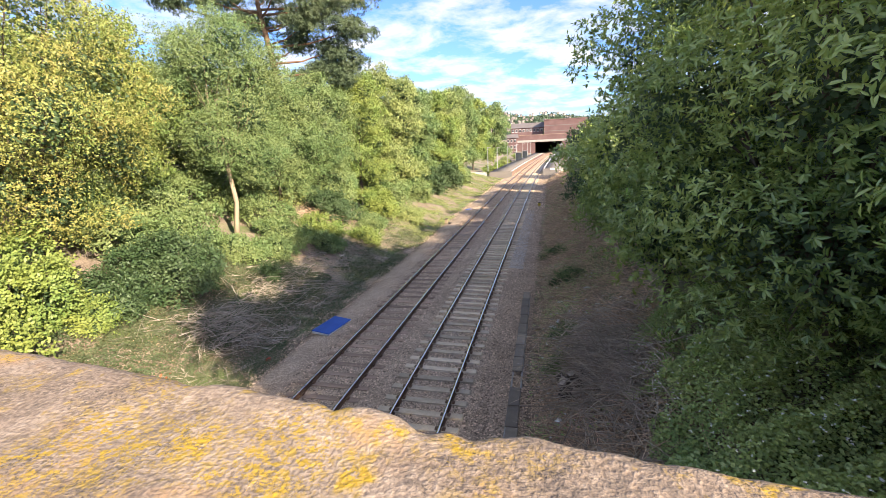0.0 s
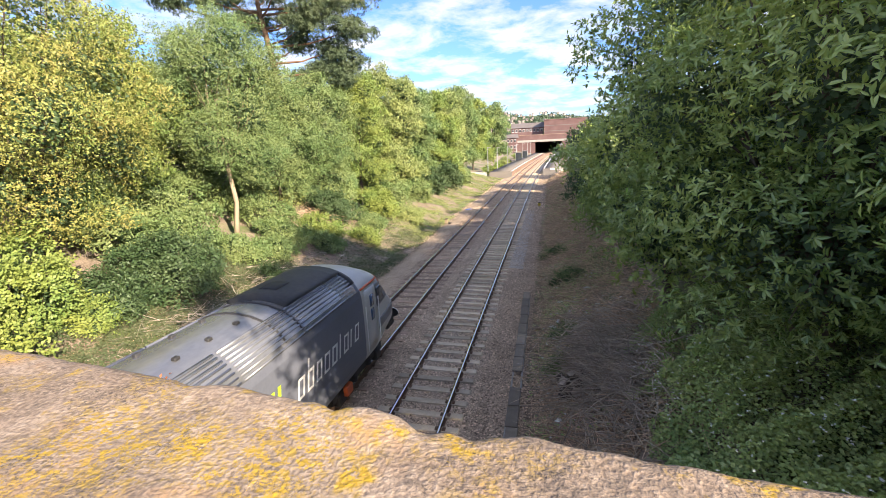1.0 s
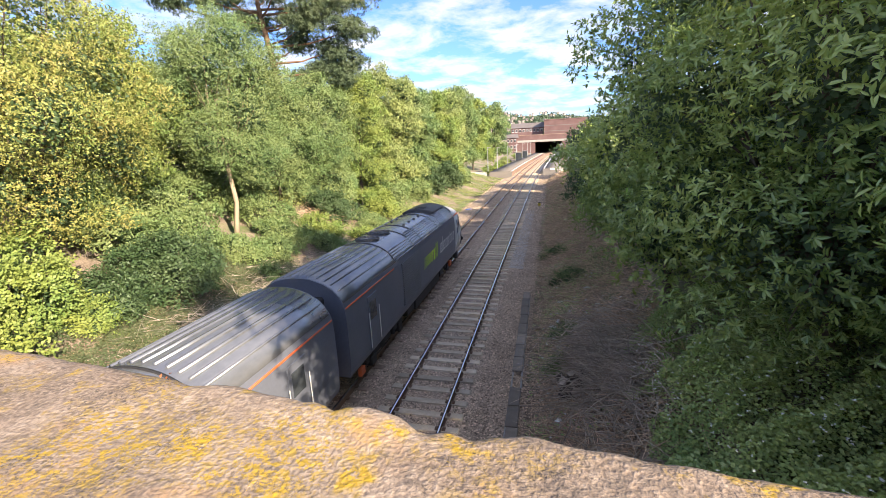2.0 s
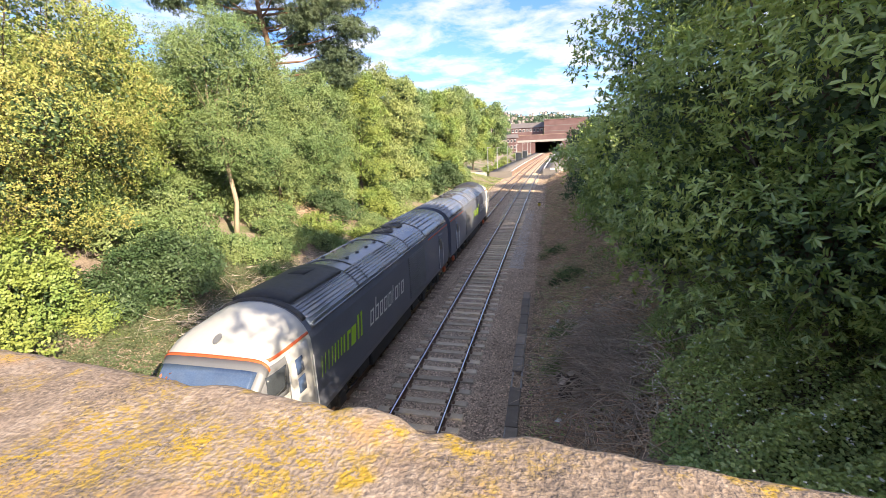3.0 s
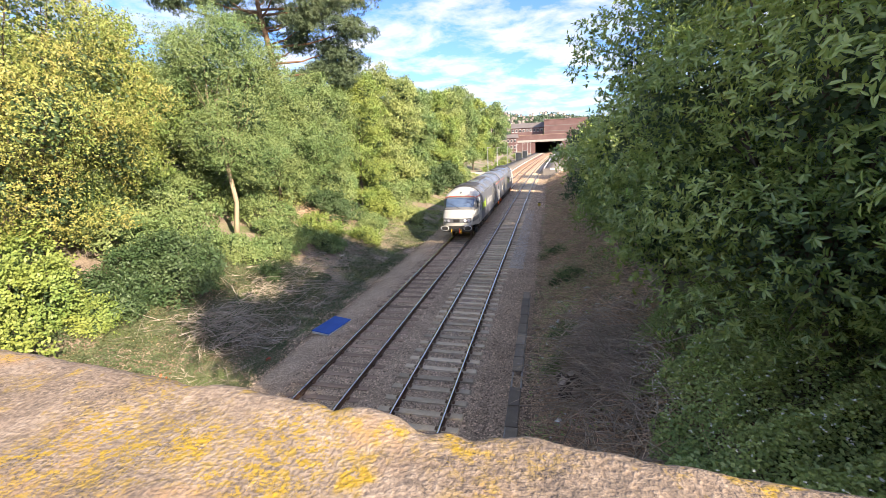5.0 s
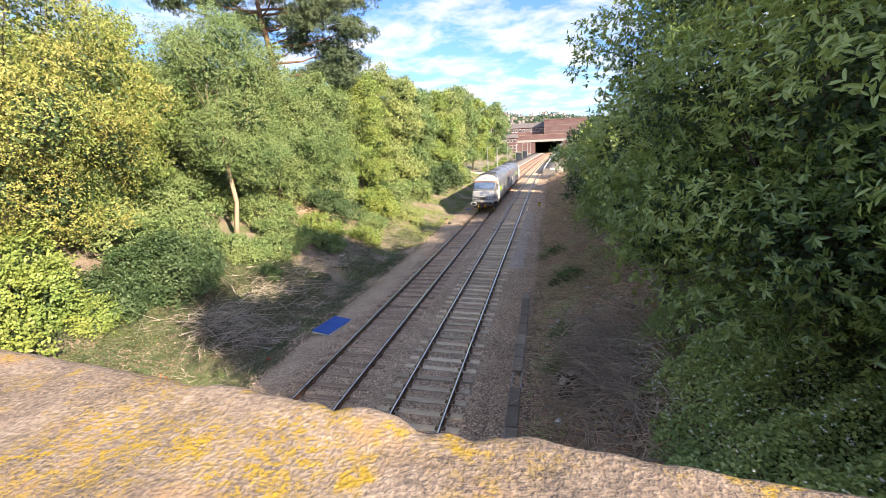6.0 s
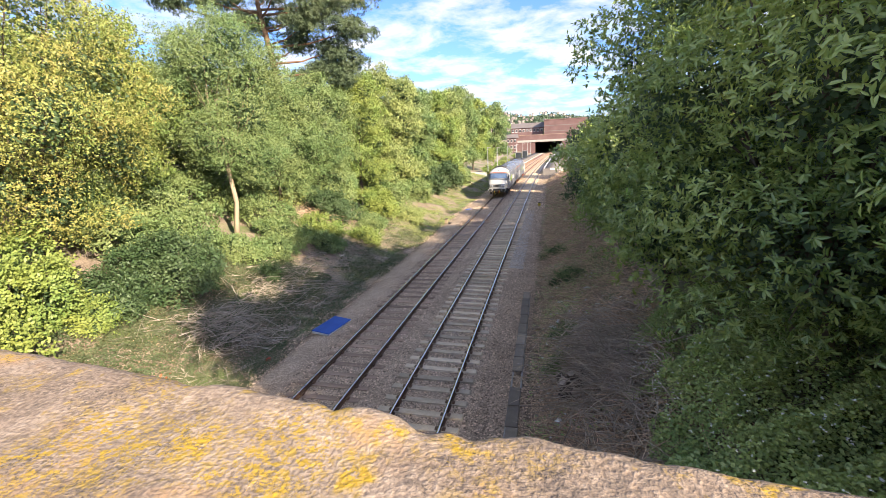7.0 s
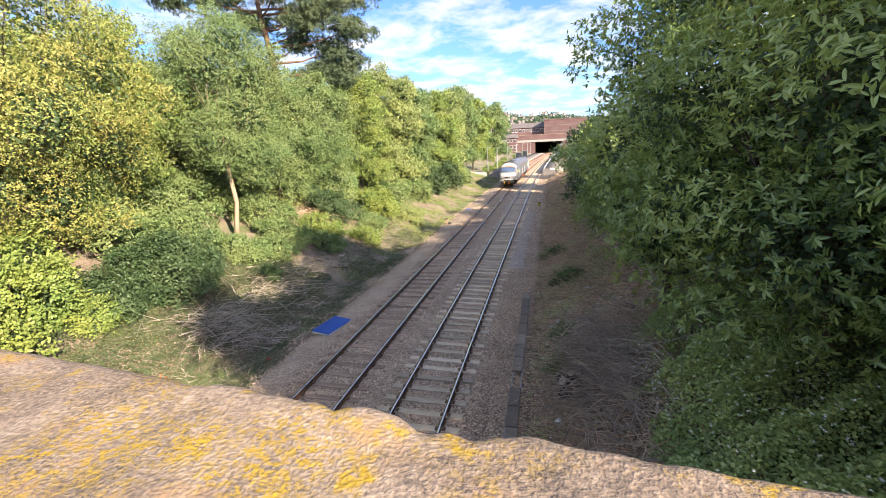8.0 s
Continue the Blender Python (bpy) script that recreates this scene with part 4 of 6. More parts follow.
def leaves(name, c, d, n, size, mat, parent=None, width=0.5, fold=0.25, big=False, plain=False):
    """Leaves as small folded blades: c places, d the way each points, n its upper side."""
    k = len(c)
    d = unit(d)
    side = unit(np.cross(d, n))
    up = np.cross(side, d)
    L = size[:, None]
    if big:
        pts = [c, c + d * L * 0.3 + side * L * width * 0.42 + up * L * fold * 0.25, c + d * L * 0.68 + side * L * width * 0.46 + up * L * fold * 0.2, c + d * L - up * L * 0.08,
               c + d * L * 0.68 - side * L * width * 0.46 + up * L * fold * 0.2, c + d * L * 0.3 - side * L * width * 0.42 + up * L * fold * 0.25]
        t = np.array([(0, 1, 2), (0, 2, 3), (0, 3, 4), (0, 4, 5)])
    elif plain:
        pts = [c, c + d * L * 0.9 + side * L * width * 0.45, c + d * L * 0.75 - side * L * width * 0.45]
        t = np.array([(0, 1, 2)])
    else:
        pts = [c, c + d * L * 0.5 + side * L * width * 0.5 + up * L * fold * 0.5, c + d * L, c + d * L * 0.5 - side * L * width * 0.5 + up * L * fold * 0.5]
        t = np.array([(0, 1, 2), (0, 2, 3)])
    v = np.stack(pts, 1)
    m = v.shape[1]
    tri = (t[None] + (np.arange(k) * m)[:, None, None]).reshape(-1, 3)
    return mesh_from(name, v.reshape(-1, 3), tri, mat, parent)


def explode(rng, lobes, k, share):
    """Break each lobe of a crown into smaller ones round its surface, for an uneven outline with gaps."""
    out = []
    for l in lobes:
        out.append((*l[:3], l[3] * 0.72, l[4] * 0.72, l[5] * 0.72))
        for v in unit(rng.normal(size=(k, 3))):
            f = rng.uniform(0.7, 1.0)
            q = share * rng.uniform(0.7, 1.35)
            out.append((l[0] + v[0] * l[3] * f, l[1] + v[1] * l[4] * f, l[2] + v[2] * l[5] * f, l[3] * q, l[4] * q, l[5] * q * rng.uniform(0.42, 0.7)))
    return out


def crown_twigs(rng, lobes, count, inner=0.72):
    """Twig places and directions over a crown of egg-shaped lobes, thinned where lobes overlap."""
    lobes = np.asarray(lobes, float)
    w = (lobes[:, 3] * lobes[:, 4] + lobes[:, 4] * lobes[:, 5] + lobes[:, 3] * lobes[:, 5])
    idx = rng.choice(len(lobes), int(count * 1.6), p=w / w.sum())
    # mostly on the upper and outer side of each lobe, hollow below
    mid = lobes[:, :3].mean(0)
    outward = unit((lobes[idx, :3] - mid) * np.array((1, 1, 0.4)))
    v = unit(rng.normal(size=(len(idx), 3)) + outward * 0.55 + np.array((0, 0, 0.5)))
    r = rng.uniform(inner, 1.06, len(idx))
    p = lobes[idx, :3] + v * lobes[idx, 3:6] * r[:, None]
    keep = np.ones(len(p), bool)
    for l in lobes:
        q = ((p - l[:3]) / l[3:6])
        keep &= (q ** 2).sum(1) > 0.36
    p, v = p[keep][:count], v[keep][:count]
    return p, v


def crown(name, rng, lobes, twigs, per, leaf, mat, parent, twig_len=0.5, width=0.5, droop=0.0, big=False, spread=0.9, inner=0.72, rosette=False, plain=False):
    p, v = crown_twigs(rng, lobes, twigs, inner)
    m = len(p)
    d = unit(v + rng.normal(size=(m, 3)) * 0.55 + np.array((0, 0, 0.35 - droop)))
    t = rng.uniform(0, 1, (m, per))
    if rosette:
        # leaves fan out from the tip of each shoot
        t = 0.55 + 0.45 * t
    ln = twig_len * rng.uniform(0.6, 1.4, m)
    c = p[:, None] + d[:, None] * (t * ln[:, None])[..., None] + rng.normal(size=(m, per, 3)) * leaf * 0.45
    ld = unit(d[:, None] * 0.6 + rng.normal(size=(m, per, 3)) * spread + np.array((0, 0, -droop)))
    if rosette:
        ring = unit(np.cross(d[:, None], rng.normal(size=(m, per, 3))))
        ld = unit(d[:, None] * rng.uniform(0.15, 0.8, (m, per, 1)) + ring + np.array((0, 0, -0.12)))
        c = p[:, None] + d[:, None] * (t * ln[:, None])[..., None]
    nn = unit(rng.normal(size=(m, per, 3)) * 0.27 + rng.normal(size=(m, 1, 3)) * 0.2 + np.array((0, 0, 0.5)) + v[:, None] * 0.8)
    if rosette:
        nn = unit(d[:, None] + rng.normal(size=(m, per, 3)) * 0.25)
    sz = leaf * rng.uniform(0.65, 1.3, (m, per))
    return leaves(name, c.reshape(-1, 3), ld.reshape(-1, 3), nn.reshape(-1, 3), sz.ravel(), mat, parent, width, fold=0.25 if big else 0.14, big=big, plain=plain)


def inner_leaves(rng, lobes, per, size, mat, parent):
    """Foliage inside the crown, which closes it against the light; leaf_dark paints in shade."""
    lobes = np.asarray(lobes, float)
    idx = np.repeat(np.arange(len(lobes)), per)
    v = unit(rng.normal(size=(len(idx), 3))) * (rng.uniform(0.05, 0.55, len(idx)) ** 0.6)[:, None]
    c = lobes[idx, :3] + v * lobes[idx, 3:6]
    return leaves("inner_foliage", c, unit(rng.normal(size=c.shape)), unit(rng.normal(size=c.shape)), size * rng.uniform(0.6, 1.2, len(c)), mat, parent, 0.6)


def limbs(name, rng, base, lobes, radius, mat, parent, lean=0.0, split=0.35, sides=8):
    """Tapered trunk that forks into limbs reaching into the lobes."""
    bm = bmesh.new()
    base = Vector(base)
    top = Vector(np.mean(np.asarray(lobes)[:, :3], axis=0))
    fork = base.lerp(Vector((base.x + (top.x - base.x) * 0.5, base.y + (top.y - base.y) * 0.5, top.z)), split)
    mid = base.lerp(fork, 0.5) + Vector((rng.normal() * 0.12 + lean, rng.normal() * 0.1, 0))
    tube(bm, [base - Vector((0, 0, 0.3)), base.lerp(mid, 0.5), mid, fork], (radius * 1.25, radius * 1.02, radius * 0.95, radius * 0.85), sides)
    for l in lobes:
        end = Vector(l[:3]) + Vector((0, 0, l[5] * 0.35))
        m1 = fork.lerp(end, 0.45) + Vector((rng.normal() * 0.25, rng.normal() * 0.25, 0.25))
        r = radius * 0.55
        tube(bm, [fork, m1, end], (r, r * 0.6, r * 0.15), 6)
        for k in range(3):
            w = Vector(unit(rng.normal(size=3))) * 0.7
            e2 = Vector(l[:3]) + Vector((w.x * l[3], w.y * l[4], w.z * l[5]))
            tube(bm, [m1, m1.lerp(e2, 0.5) + Vector((0, 0, 0.15)), e2], (r * 0.4, r * 0.28, r * 0.08), 5)
    return part(name, bm, mat, parent, smooth=True)


def ball_lobes(rng, x, y, z0, z1, r, n, lean=(0, 0)):
    """Lobes that fill a crown from z0 to z1 with radius r."""
    out = []
    h = z1 - z0
    for i in range(n):
        f = (i + 0.5) / n
        a = i * 2.4 + rng.uniform(-0.4, 0.4)
        bulge = math.sin(math.pi * (0.15 + 0.8 * f)) ** 0.7
        rr = r * bulge * rng.uniform(0.35, 0.75) if n > 1 else 0
        s = r * rng.uniform(0.42, 0.62) * (0.7 + 0.3 * bulge)
        out.append((x + math.cos(a) * rr + lean[0] * f, y + math.sin(a) * rr + lean[1] * f, z0 + h * (0.12 + 0.76 * f), s, s, max(0.5, min(s * rng.uniform(0.75, 1.0), h * 0.4))))
    return out


def make_tree(seed, x, y, z0, z1, r, n, leaf_mat, leaf, twigs, per, label, bark="bark", trunk=0.16, droop=0.0, base=None, lean=(0, 0), twig_len=0.55, name="tree", width=0.5, split=0.35, category="tree"):
    rng = np.random.RandomState(seed)
    gz = float(ground_z(x, y))
    bx, by = base or (x, y)
    bz = float(ground_z(bx, by))
    lobes = ball_lobes(rng, x, y, z0, z1, r, n, lean)
    tree = tagged(new(name), label, category)
    tree.location = (bx, by, bz)
    off = np.array((bx, by, bz))
    loc = [(l[0] - bx, l[1] - by, l[2] - bz, *l[3:]) for l in lobes]
    limbs("trunk", rng, (0, 0, 0), loc, trunk, M[bark], tree, split=split)
    crown("crown", rng, explode(rng, loc, 10, 0.31), int(twigs * 2.1), per, leaf * (0.86 if y < 45 else 1.15), M[leaf_mat], tree, twig_len, width * 1.15, droop, plain=y > 45)
    # darker than the crown's own leaves: shade in the gaps put into the colour
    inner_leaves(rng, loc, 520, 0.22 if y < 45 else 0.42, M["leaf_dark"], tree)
    return tree


def make_bush(seed, x, y, r, h, leaf_mat, leaf, twigs, per, label, n=6, ry=None, name="bush", width=0.5):
    rng = np.random.RandomState(seed)
    z = float(ground_z(x, y))
    bush = tagged(new(name), label, "bush")
    bush.location = (x, y, z)
    lobes = []
    for i in range(n):
        a = i * 2.4
        q = r * math.sqrt((i + 0.3) / n) * 0.7
        dx, dy = math.cos(a) * q, math.sin(a) * q * ((ry or r) / r)
        dz = float(ground_z(x + dx, y + dy)) - z
        hh = h * rng.uniform(0.5, 1.0) * (1 - 0.4 * i / n)
        lobes.append((dx, dy, dz + hh * 0.5, r * 0.5, (ry or r) * 0.5, hh * 0.55))
    for l in lobes:
        bm = bmesh.new()
        tube(bm, [(l[0] * 0.3, l[1] * 0.3, -0.2), (l[0] * 0.7, l[1] * 0.7, l[2] * 0.5), (l[0], l[1], l[2] + l[5] * 0.5)], (0.05, 0.035, 0.01), 5)
        part("stem", bm, M["bark"], bush)
    crown("foliage", rng, explode(rng, lobes, 6, 0.38), int(twigs * 1.0), per, leaf * (1.02 if y < 35 else 1.3), M[leaf_mat], bush, 0.3, width * 1.15, plain=y > 35)
    # dark leaves inside paint the shade between the bush's lobes
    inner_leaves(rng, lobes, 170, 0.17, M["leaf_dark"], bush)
    return bush


# left bank, near to far
make_tree(11, -13.5, 13.0, 4.2, 15.0, 4.8, 14, "leaf_gold", 0.108, 5400, 9, "sunlit maple with golden green leaves", trunk=0.2, base=(-14.5, 13.5))
make_tree(12, -15.5, 8.0, 4.5, 15.0, 4.2, 10, "leaf_gold", 0.115, 3000, 9, "sunlit maple with yellowing leaves on the bank", trunk=0.2)
make_tree(13, -17.5, 19.0, 6.0, 14.5, 4.2, 9, "leaf_lime", 0.18, 2000, 9, "bright green tree on the cutting's bank", trunk=0.18)
make_tree(14, -11.9, 22.8, 5.8, 15.0, 3.9, 15, "leaf_mid", 0.108, 7200, 9, "birch with slender pale trunk and dense green crown", "pale_bark", 0.14, base=(-11.5, 21.4), split=0.5)
make_tree(15, -13.0, 28.5, 3.5, 13.0, 3.8, 11, "leaf_mid", 0.15, 2600, 9, "green tree growing on the bank", trunk=0.14)
make_tree(16, -12.5, 33.5, 3.0, 13.5, 4.0, 11, "leaf_mid", 0.16, 2600, 9, "green tree with dense dull leaves", trunk=0.15)
make_tree(17, -11.5, 40.0, 3.0, 15.5, 3.8, 10, "leaf_lime", 0.19, 2500, 9, "tall light green tree on the bank", trunk=0.17)
make_tree(18, -11.0, 48.0, 2.5, 16.5, 3.9, 10, "leaf_yellow_green", 0.21, 2300, 9, "tall light green tree beside the railway", trunk=0.17)
make_tree(19, -11.5, 57.0, 2.5, 16.0, 4.2, 10, "leaf_mid", 0.24, 2000, 9, "tall green tree beside the railway", trunk=0.18)
make_tree(20, -11.0, 67.0, 2.0, 15.5, 4.2, 9, "leaf_lime", 0.28, 1700, 8, "light green tree beside the railway", trunk=0.18)
make_tree(21, -11.5, 78.0, 2.0, 17.0, 4.6, 9, "leaf_yellow_green", 0.32, 1500, 8, "weeping light green tree near the station", trunk=0.2, droop=0.4)
make_tree(22, -12.0, 92.0, 2.0, 19.0, 5.2, 9, "leaf_mid", 0.38, 1400, 8, "large green tree near the station", trunk=0.22, droop=0.2)
make_tree(23, -12.0, 112.0, 2.0, 19.0, 5.5, 9, "leaf_lime", 0.45, 1100, 8, "light green tree behind the platform", trunk=0.22)
make_tree(24, -11.0, 150.0, 2.0, 20.5, 5.6, 9, "leaf_mid", 0.5, 1000, 8, "green tree behind the platform", trunk=0.22)
# trees behind the first row
for i, (x, y, zt, r) in enumerate(((-20, 27, 13.5, 4.5), (-19, 36, 15, 4.5), (-19, 46, 16, 5), (-20, 58, 17, 5), (-24, 14, 16, 5), (-25, 24, 14.5, 5))):
    make_tree(40 + i, x, y, 5.0, zt, r, 8, ("leaf_mid", "leaf_yellow_green")[i % 2], 0.26, 1000, 9, "green tree in the wood behind the bank", trunk=0.2)


def make_pine():
    rng = np.random.RandomState(31)
    bx, by = -14.3, 32.6
    bz = float(ground_z(bx, by))
    pine = tagged(new("pine_tree"), "tall Scots pine with reddish trunk and dark needles", "tree")
    pine.location = (bx, by, bz)
    # limbs: reach east, reach north, height, spread
    lobes = []
    for dx, dy, z, sp in ((4.3, 3.4, 11.2, 1.9), (5.0, 2.6, 13.4, 1.9), (2.9, 3.2, 12.2, 1.7), (3.6, 1.0, 14.8, 2.0), (1.8, 2.6, 10.2, 1.5), (1.4, -1.6, 15.6, 1.7), (5.2, 3.6, 16.2, 1.8),
                          (-1.6, 1.8, 16.6, 1.9), (-3.2, -1.2, 15.8, 1.8), (-5.2, -1.6, 16.0, 1.7), (-6.6, -3.0, 15.2, 1.6), (0.6, 0.8, 18.6, 2.2), (3.2, 1.6, 17.6, 2.2), (-3.0, 1.0, 18.4, 2.2), (-6.0, -1.4, 18.0, 1.9), (0.9, 1.6, 12.6, 1.5), (2.2, 0.4, 13.6, 1.7), (0.4, 1.8, 14.6, 1.7), (3.0, 2.4, 15.8, 1.9), (2.4, 2.6, 10.6, 1.5), (3.4, 3.0, 9.6, 1.4), (-2.2, 0.8, 14.2, 1.6)):
        lobes.append((dx, dy, z, sp, sp, sp * 0.55))
    bm = bmesh.new()
    tube(bm, [(0, 0, -0.4), (-0.2, 0, 6), (-0.6, 0.1, 11), (-1.2, 0, 15), (-1.4, 0, 19)], (0.36, 0.31, 0.25, 0.17, 0.06), 10)
    for l in lobes:
        z0 = max(5.0, l[2] - 1.4)
        x0 = float(np.interp(z0, (0, 6, 11, 15, 19), (0, -0.2, -0.6, -1.2, -1.4)))
        tube(bm, [(x0, 0, z0), (x0 + (l[0] - x0) * 0.5, l[1] * 0.5, z0 + 0.3), (l[0], l[1], l[2] - 0.2)], (0.10, 0.07, 0.025), 6)
    part("trunk", bm, M["red_bark"], pine, smooth=True)
    crown("crown", rng, explode(rng, lobes, 9, 0.40), 11000, 14, 0.25, M["needles"], pine, 0.3, width=0.13, spread=0.8, inner=0.5, rosette=True)
    inner_leaves(rng, lobes, 330, 0.3, M["needles"], pine)


make_pine()
# bushes at the foot of the bank
for i, (x, y, r, h, mt, lf, tw, lab) in enumerate((
        (-10.2, 9.2, 1.9, 3.4, "leaf_lime", 0.13, 1500, "sunlit elder bush with light green leaves"),
        # these two take leaf_dark, with part of the bank's shade put into the colour
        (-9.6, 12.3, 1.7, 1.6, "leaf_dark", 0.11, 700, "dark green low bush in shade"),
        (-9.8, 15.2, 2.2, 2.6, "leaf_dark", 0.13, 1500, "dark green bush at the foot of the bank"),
        (-12.2, 17.8, 2.2, 3.0, "leaf_mid", 0.12, 1300, "green bush under the trees"),
        (-9.8, 19.6, 1.5, 1.8, "leaf_mid", 0.12, 900, "green bush beside the pale trunk"),
        (-9.6, 23.6, 1.7, 1.7, "leaf_mid", 0.12, 1100, "green bush on the bank"),
        (-8.7, 26.6, 1.6, 1.6, "leaf_lime", 0.13, 900, "light green bush on the bank"),
        (-12.2, 25.2, 2.2, 3.4, "leaf_mid", 0.13, 1200, "green shrub among the trees"),
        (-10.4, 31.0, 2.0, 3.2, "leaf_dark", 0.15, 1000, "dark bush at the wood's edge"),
        (-8.6, 36.5, 1.9, 2.8, "leaf_lime", 0.16, 900, "yellow green bush in sunlight"),
        (-9.4, 42.0, 2.2, 3.8, "leaf_mid", 0.18, 900, "green bush at the wood's edge"),
        (-8.6, 48.0, 2.2, 3.6, "leaf_mid", 0.2, 800, "green bush at the wood's edge"),
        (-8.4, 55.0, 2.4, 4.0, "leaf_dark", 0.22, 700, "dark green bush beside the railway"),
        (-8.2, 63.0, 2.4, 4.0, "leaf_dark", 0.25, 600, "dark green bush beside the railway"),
        (-8.0, 72.0, 2.4, 4.0, "leaf_mid", 0.28, 500, "green bush beside the railway"),
        (-13.2, 10.5, 2.2, 3.6, "leaf_lime", 0.14, 1300, "light green bush under the maples"),
        (-13.8, 15.5, 2.4, 4.2, "leaf_mid", 0.14, 1500, "green bush under the maples"),
        (-15.0, 20.5, 2.4, 4.0, "leaf_mid", 0.14, 1200, "green bush under the trees"),
        (-15.0, 25.0, 2.6, 5.0, "leaf_mid", 0.15, 1300, "tall green shrub under the trees"),
        (-14.0, 30.0, 2.4, 5.0, "leaf_yellow_green", 0.16, 1200, "tall green shrub in the wood"),
        (-12.5, 36.0, 2.4, 5.0, "leaf_mid", 0.18, 1100, "tall green shrub at the wood's edge"),
        (-12.0, 44.0, 2.4, 6.0, "leaf_yellow_green", 0.2, 1100, "tall green shrub at the wood's edge"),
        (-11.0, 52.0, 2.4, 6.0, "leaf_mid", 0.22, 900, "tall green shrub at the wood's edge"),
        (-9.2, 10.8, 1.0, 1.1, "leaf_lime", 0.10, 500, "low sunlit light green bush"),
        (-7.6, 24.8, 1.2, 1.1, "leaf_mid", 0.11, 600, "low green bush on the bank"),
        (-6.6, 29.0, 1.3, 1.1, "leaf_lime", 0.12, 500, "low light green bush in sunlight"),
        (-7.6, 32.5, 1.5, 1.6, "leaf_mid", 0.13, 600, "green bush on the bank"),
        (-6.2, 38.5, 1.4, 1.2, "leaf_yellow_green", 0.14, 500, "low yellow green bush in sunlight"),
        (-9.0, 21.4, 1.3, 1.4, "leaf_mid", 0.11, 600, "green bush on the bank"),
        (-7.2, 18.4, 0.55, 1.2, "leaf_dark", 0.07, 260, "small dark conifer-like shrub"))):
    make_bush(100 + i, x, y, r, h, mt, lf, tw, 9, lab)


for i, (x, y, r, h) in enumerate(((7.7, 21.0, 0.95, 0.5), (7.3, 15.0, 0.5, 0.35), (7.2, 27.0, 0.9, 0.5), (7.0, 12.6, 0.35, 0.3))):
    make_bush(620 + i, x, y, r, h, "leaf_mid", 0.06, 300, 9, "low green tuft of weeds on the steep bank", name="weed_tuft")


# right bank: laurels and evergreens
def make_laurel(seed, lobes, twigs, per, leaf, mat, label, name="laurel_tree", big=True, width=0.31, shoots=0, rosette=False):
    rng = np.random.RandomState(seed)
    bx, by = np.mean([l[0] for l in lobes]) + 0.5, np.mean([l[1] for l in lobes])
    bz = float(ground_z(bx, by))
    tree = tagged(new(name), label, "tree")
    tree.location = (bx, by, bz)
    loc = [(l[0] - bx, l[1] - by, l[2] - bz, *l[3:]) for l in lobes]
    limbs("trunk", rng, (0, 0, 0), loc, 0.13, M["bark"], tree)
    # a hidden second layer behind the first is added to thicken the cast shade
    full_lobes = explode(rng, loc + [(l[0] + 2.3, l[1], l[2] - 0.4, *l[3:]) for l in loc], 6, 0.38)
    cr = crown("crown", rng, full_lobes, int(twigs * 1.55), per, leaf, M[mat], tree, 0.45, width, big=big, spread=0.75, rosette=big or rosette, inner=0.6)
    # leaf_dark paints the shade inside; hidden rear lobes are added to stop sunlight
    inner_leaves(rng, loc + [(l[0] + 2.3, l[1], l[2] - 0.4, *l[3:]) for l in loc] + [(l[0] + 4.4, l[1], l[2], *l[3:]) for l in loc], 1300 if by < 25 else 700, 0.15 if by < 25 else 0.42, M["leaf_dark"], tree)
    if shoots:
        # fresh pale shoots, leaf by leaf; the pale green also paints in sunlight
        one = leaves("leaf", np.zeros((1, 3)), np.array([(0, 1.0, 0.0)]), np.array([(0, 0, 1.0)]), np.array([0.16]), M["leaf_tip"], cr, 0.34, big=True)
        me, spare = one.data, [one]
        p, v = crown_twigs(rng, explode(rng, loc, 4, 0.4), shoots, 1.0)
        for q, w in zip(p, v):
            dd = Vector(w) + Vector((0, 0, 0.9))
            dd.normalize()
            for k in range(7):
                ob = spare.pop() if spare else new("leaf", me)
                ob.parent = cr
                ax = Matrix.Rotation(k * 2.4, 4, dd)
                way = (ax @ dd.orthogonal().to_4d()).to_3d() + dd * (0.35 + 0.12 * k)
                ob.matrix_basis = Matrix.Translation(Vector(q) + dd * (0.25 + 0.03 * k)) @ way.to_track_quat("Y", "Z").to_matrix().to_4x4()
    return tree


make_laurel(201, [(10.6, 7.6, 5.2, 2.2, 2.2, 1.6), (10.7, 7.0, 7.6, 2.3, 2.2, 1.7), (11.2, 7.4, 10.0, 2.4, 2.3, 1.9), (11.6, 5.0, 6.6, 1.9, 1.6, 1.7), (12.4, 5.4, 9.2, 2.2, 1.9, 2.0), (9.9, 9.8, 5.6, 1.9, 1.9, 1.4), (9.6, 10.2, 7.8, 1.9, 1.9, 1.7), (10.0, 10.8, 10.2, 1.8, 2.0, 1.8), (12.6, 8.5, 4.2, 2.4, 2.4, 1.8), (10.6, 10.6, 12.3, 2.0, 2.2, 1.6)],
            9000, 9, 0.118, "leaf_laurel", "large cherry laurel with glossy dark leaves", shoots=42)
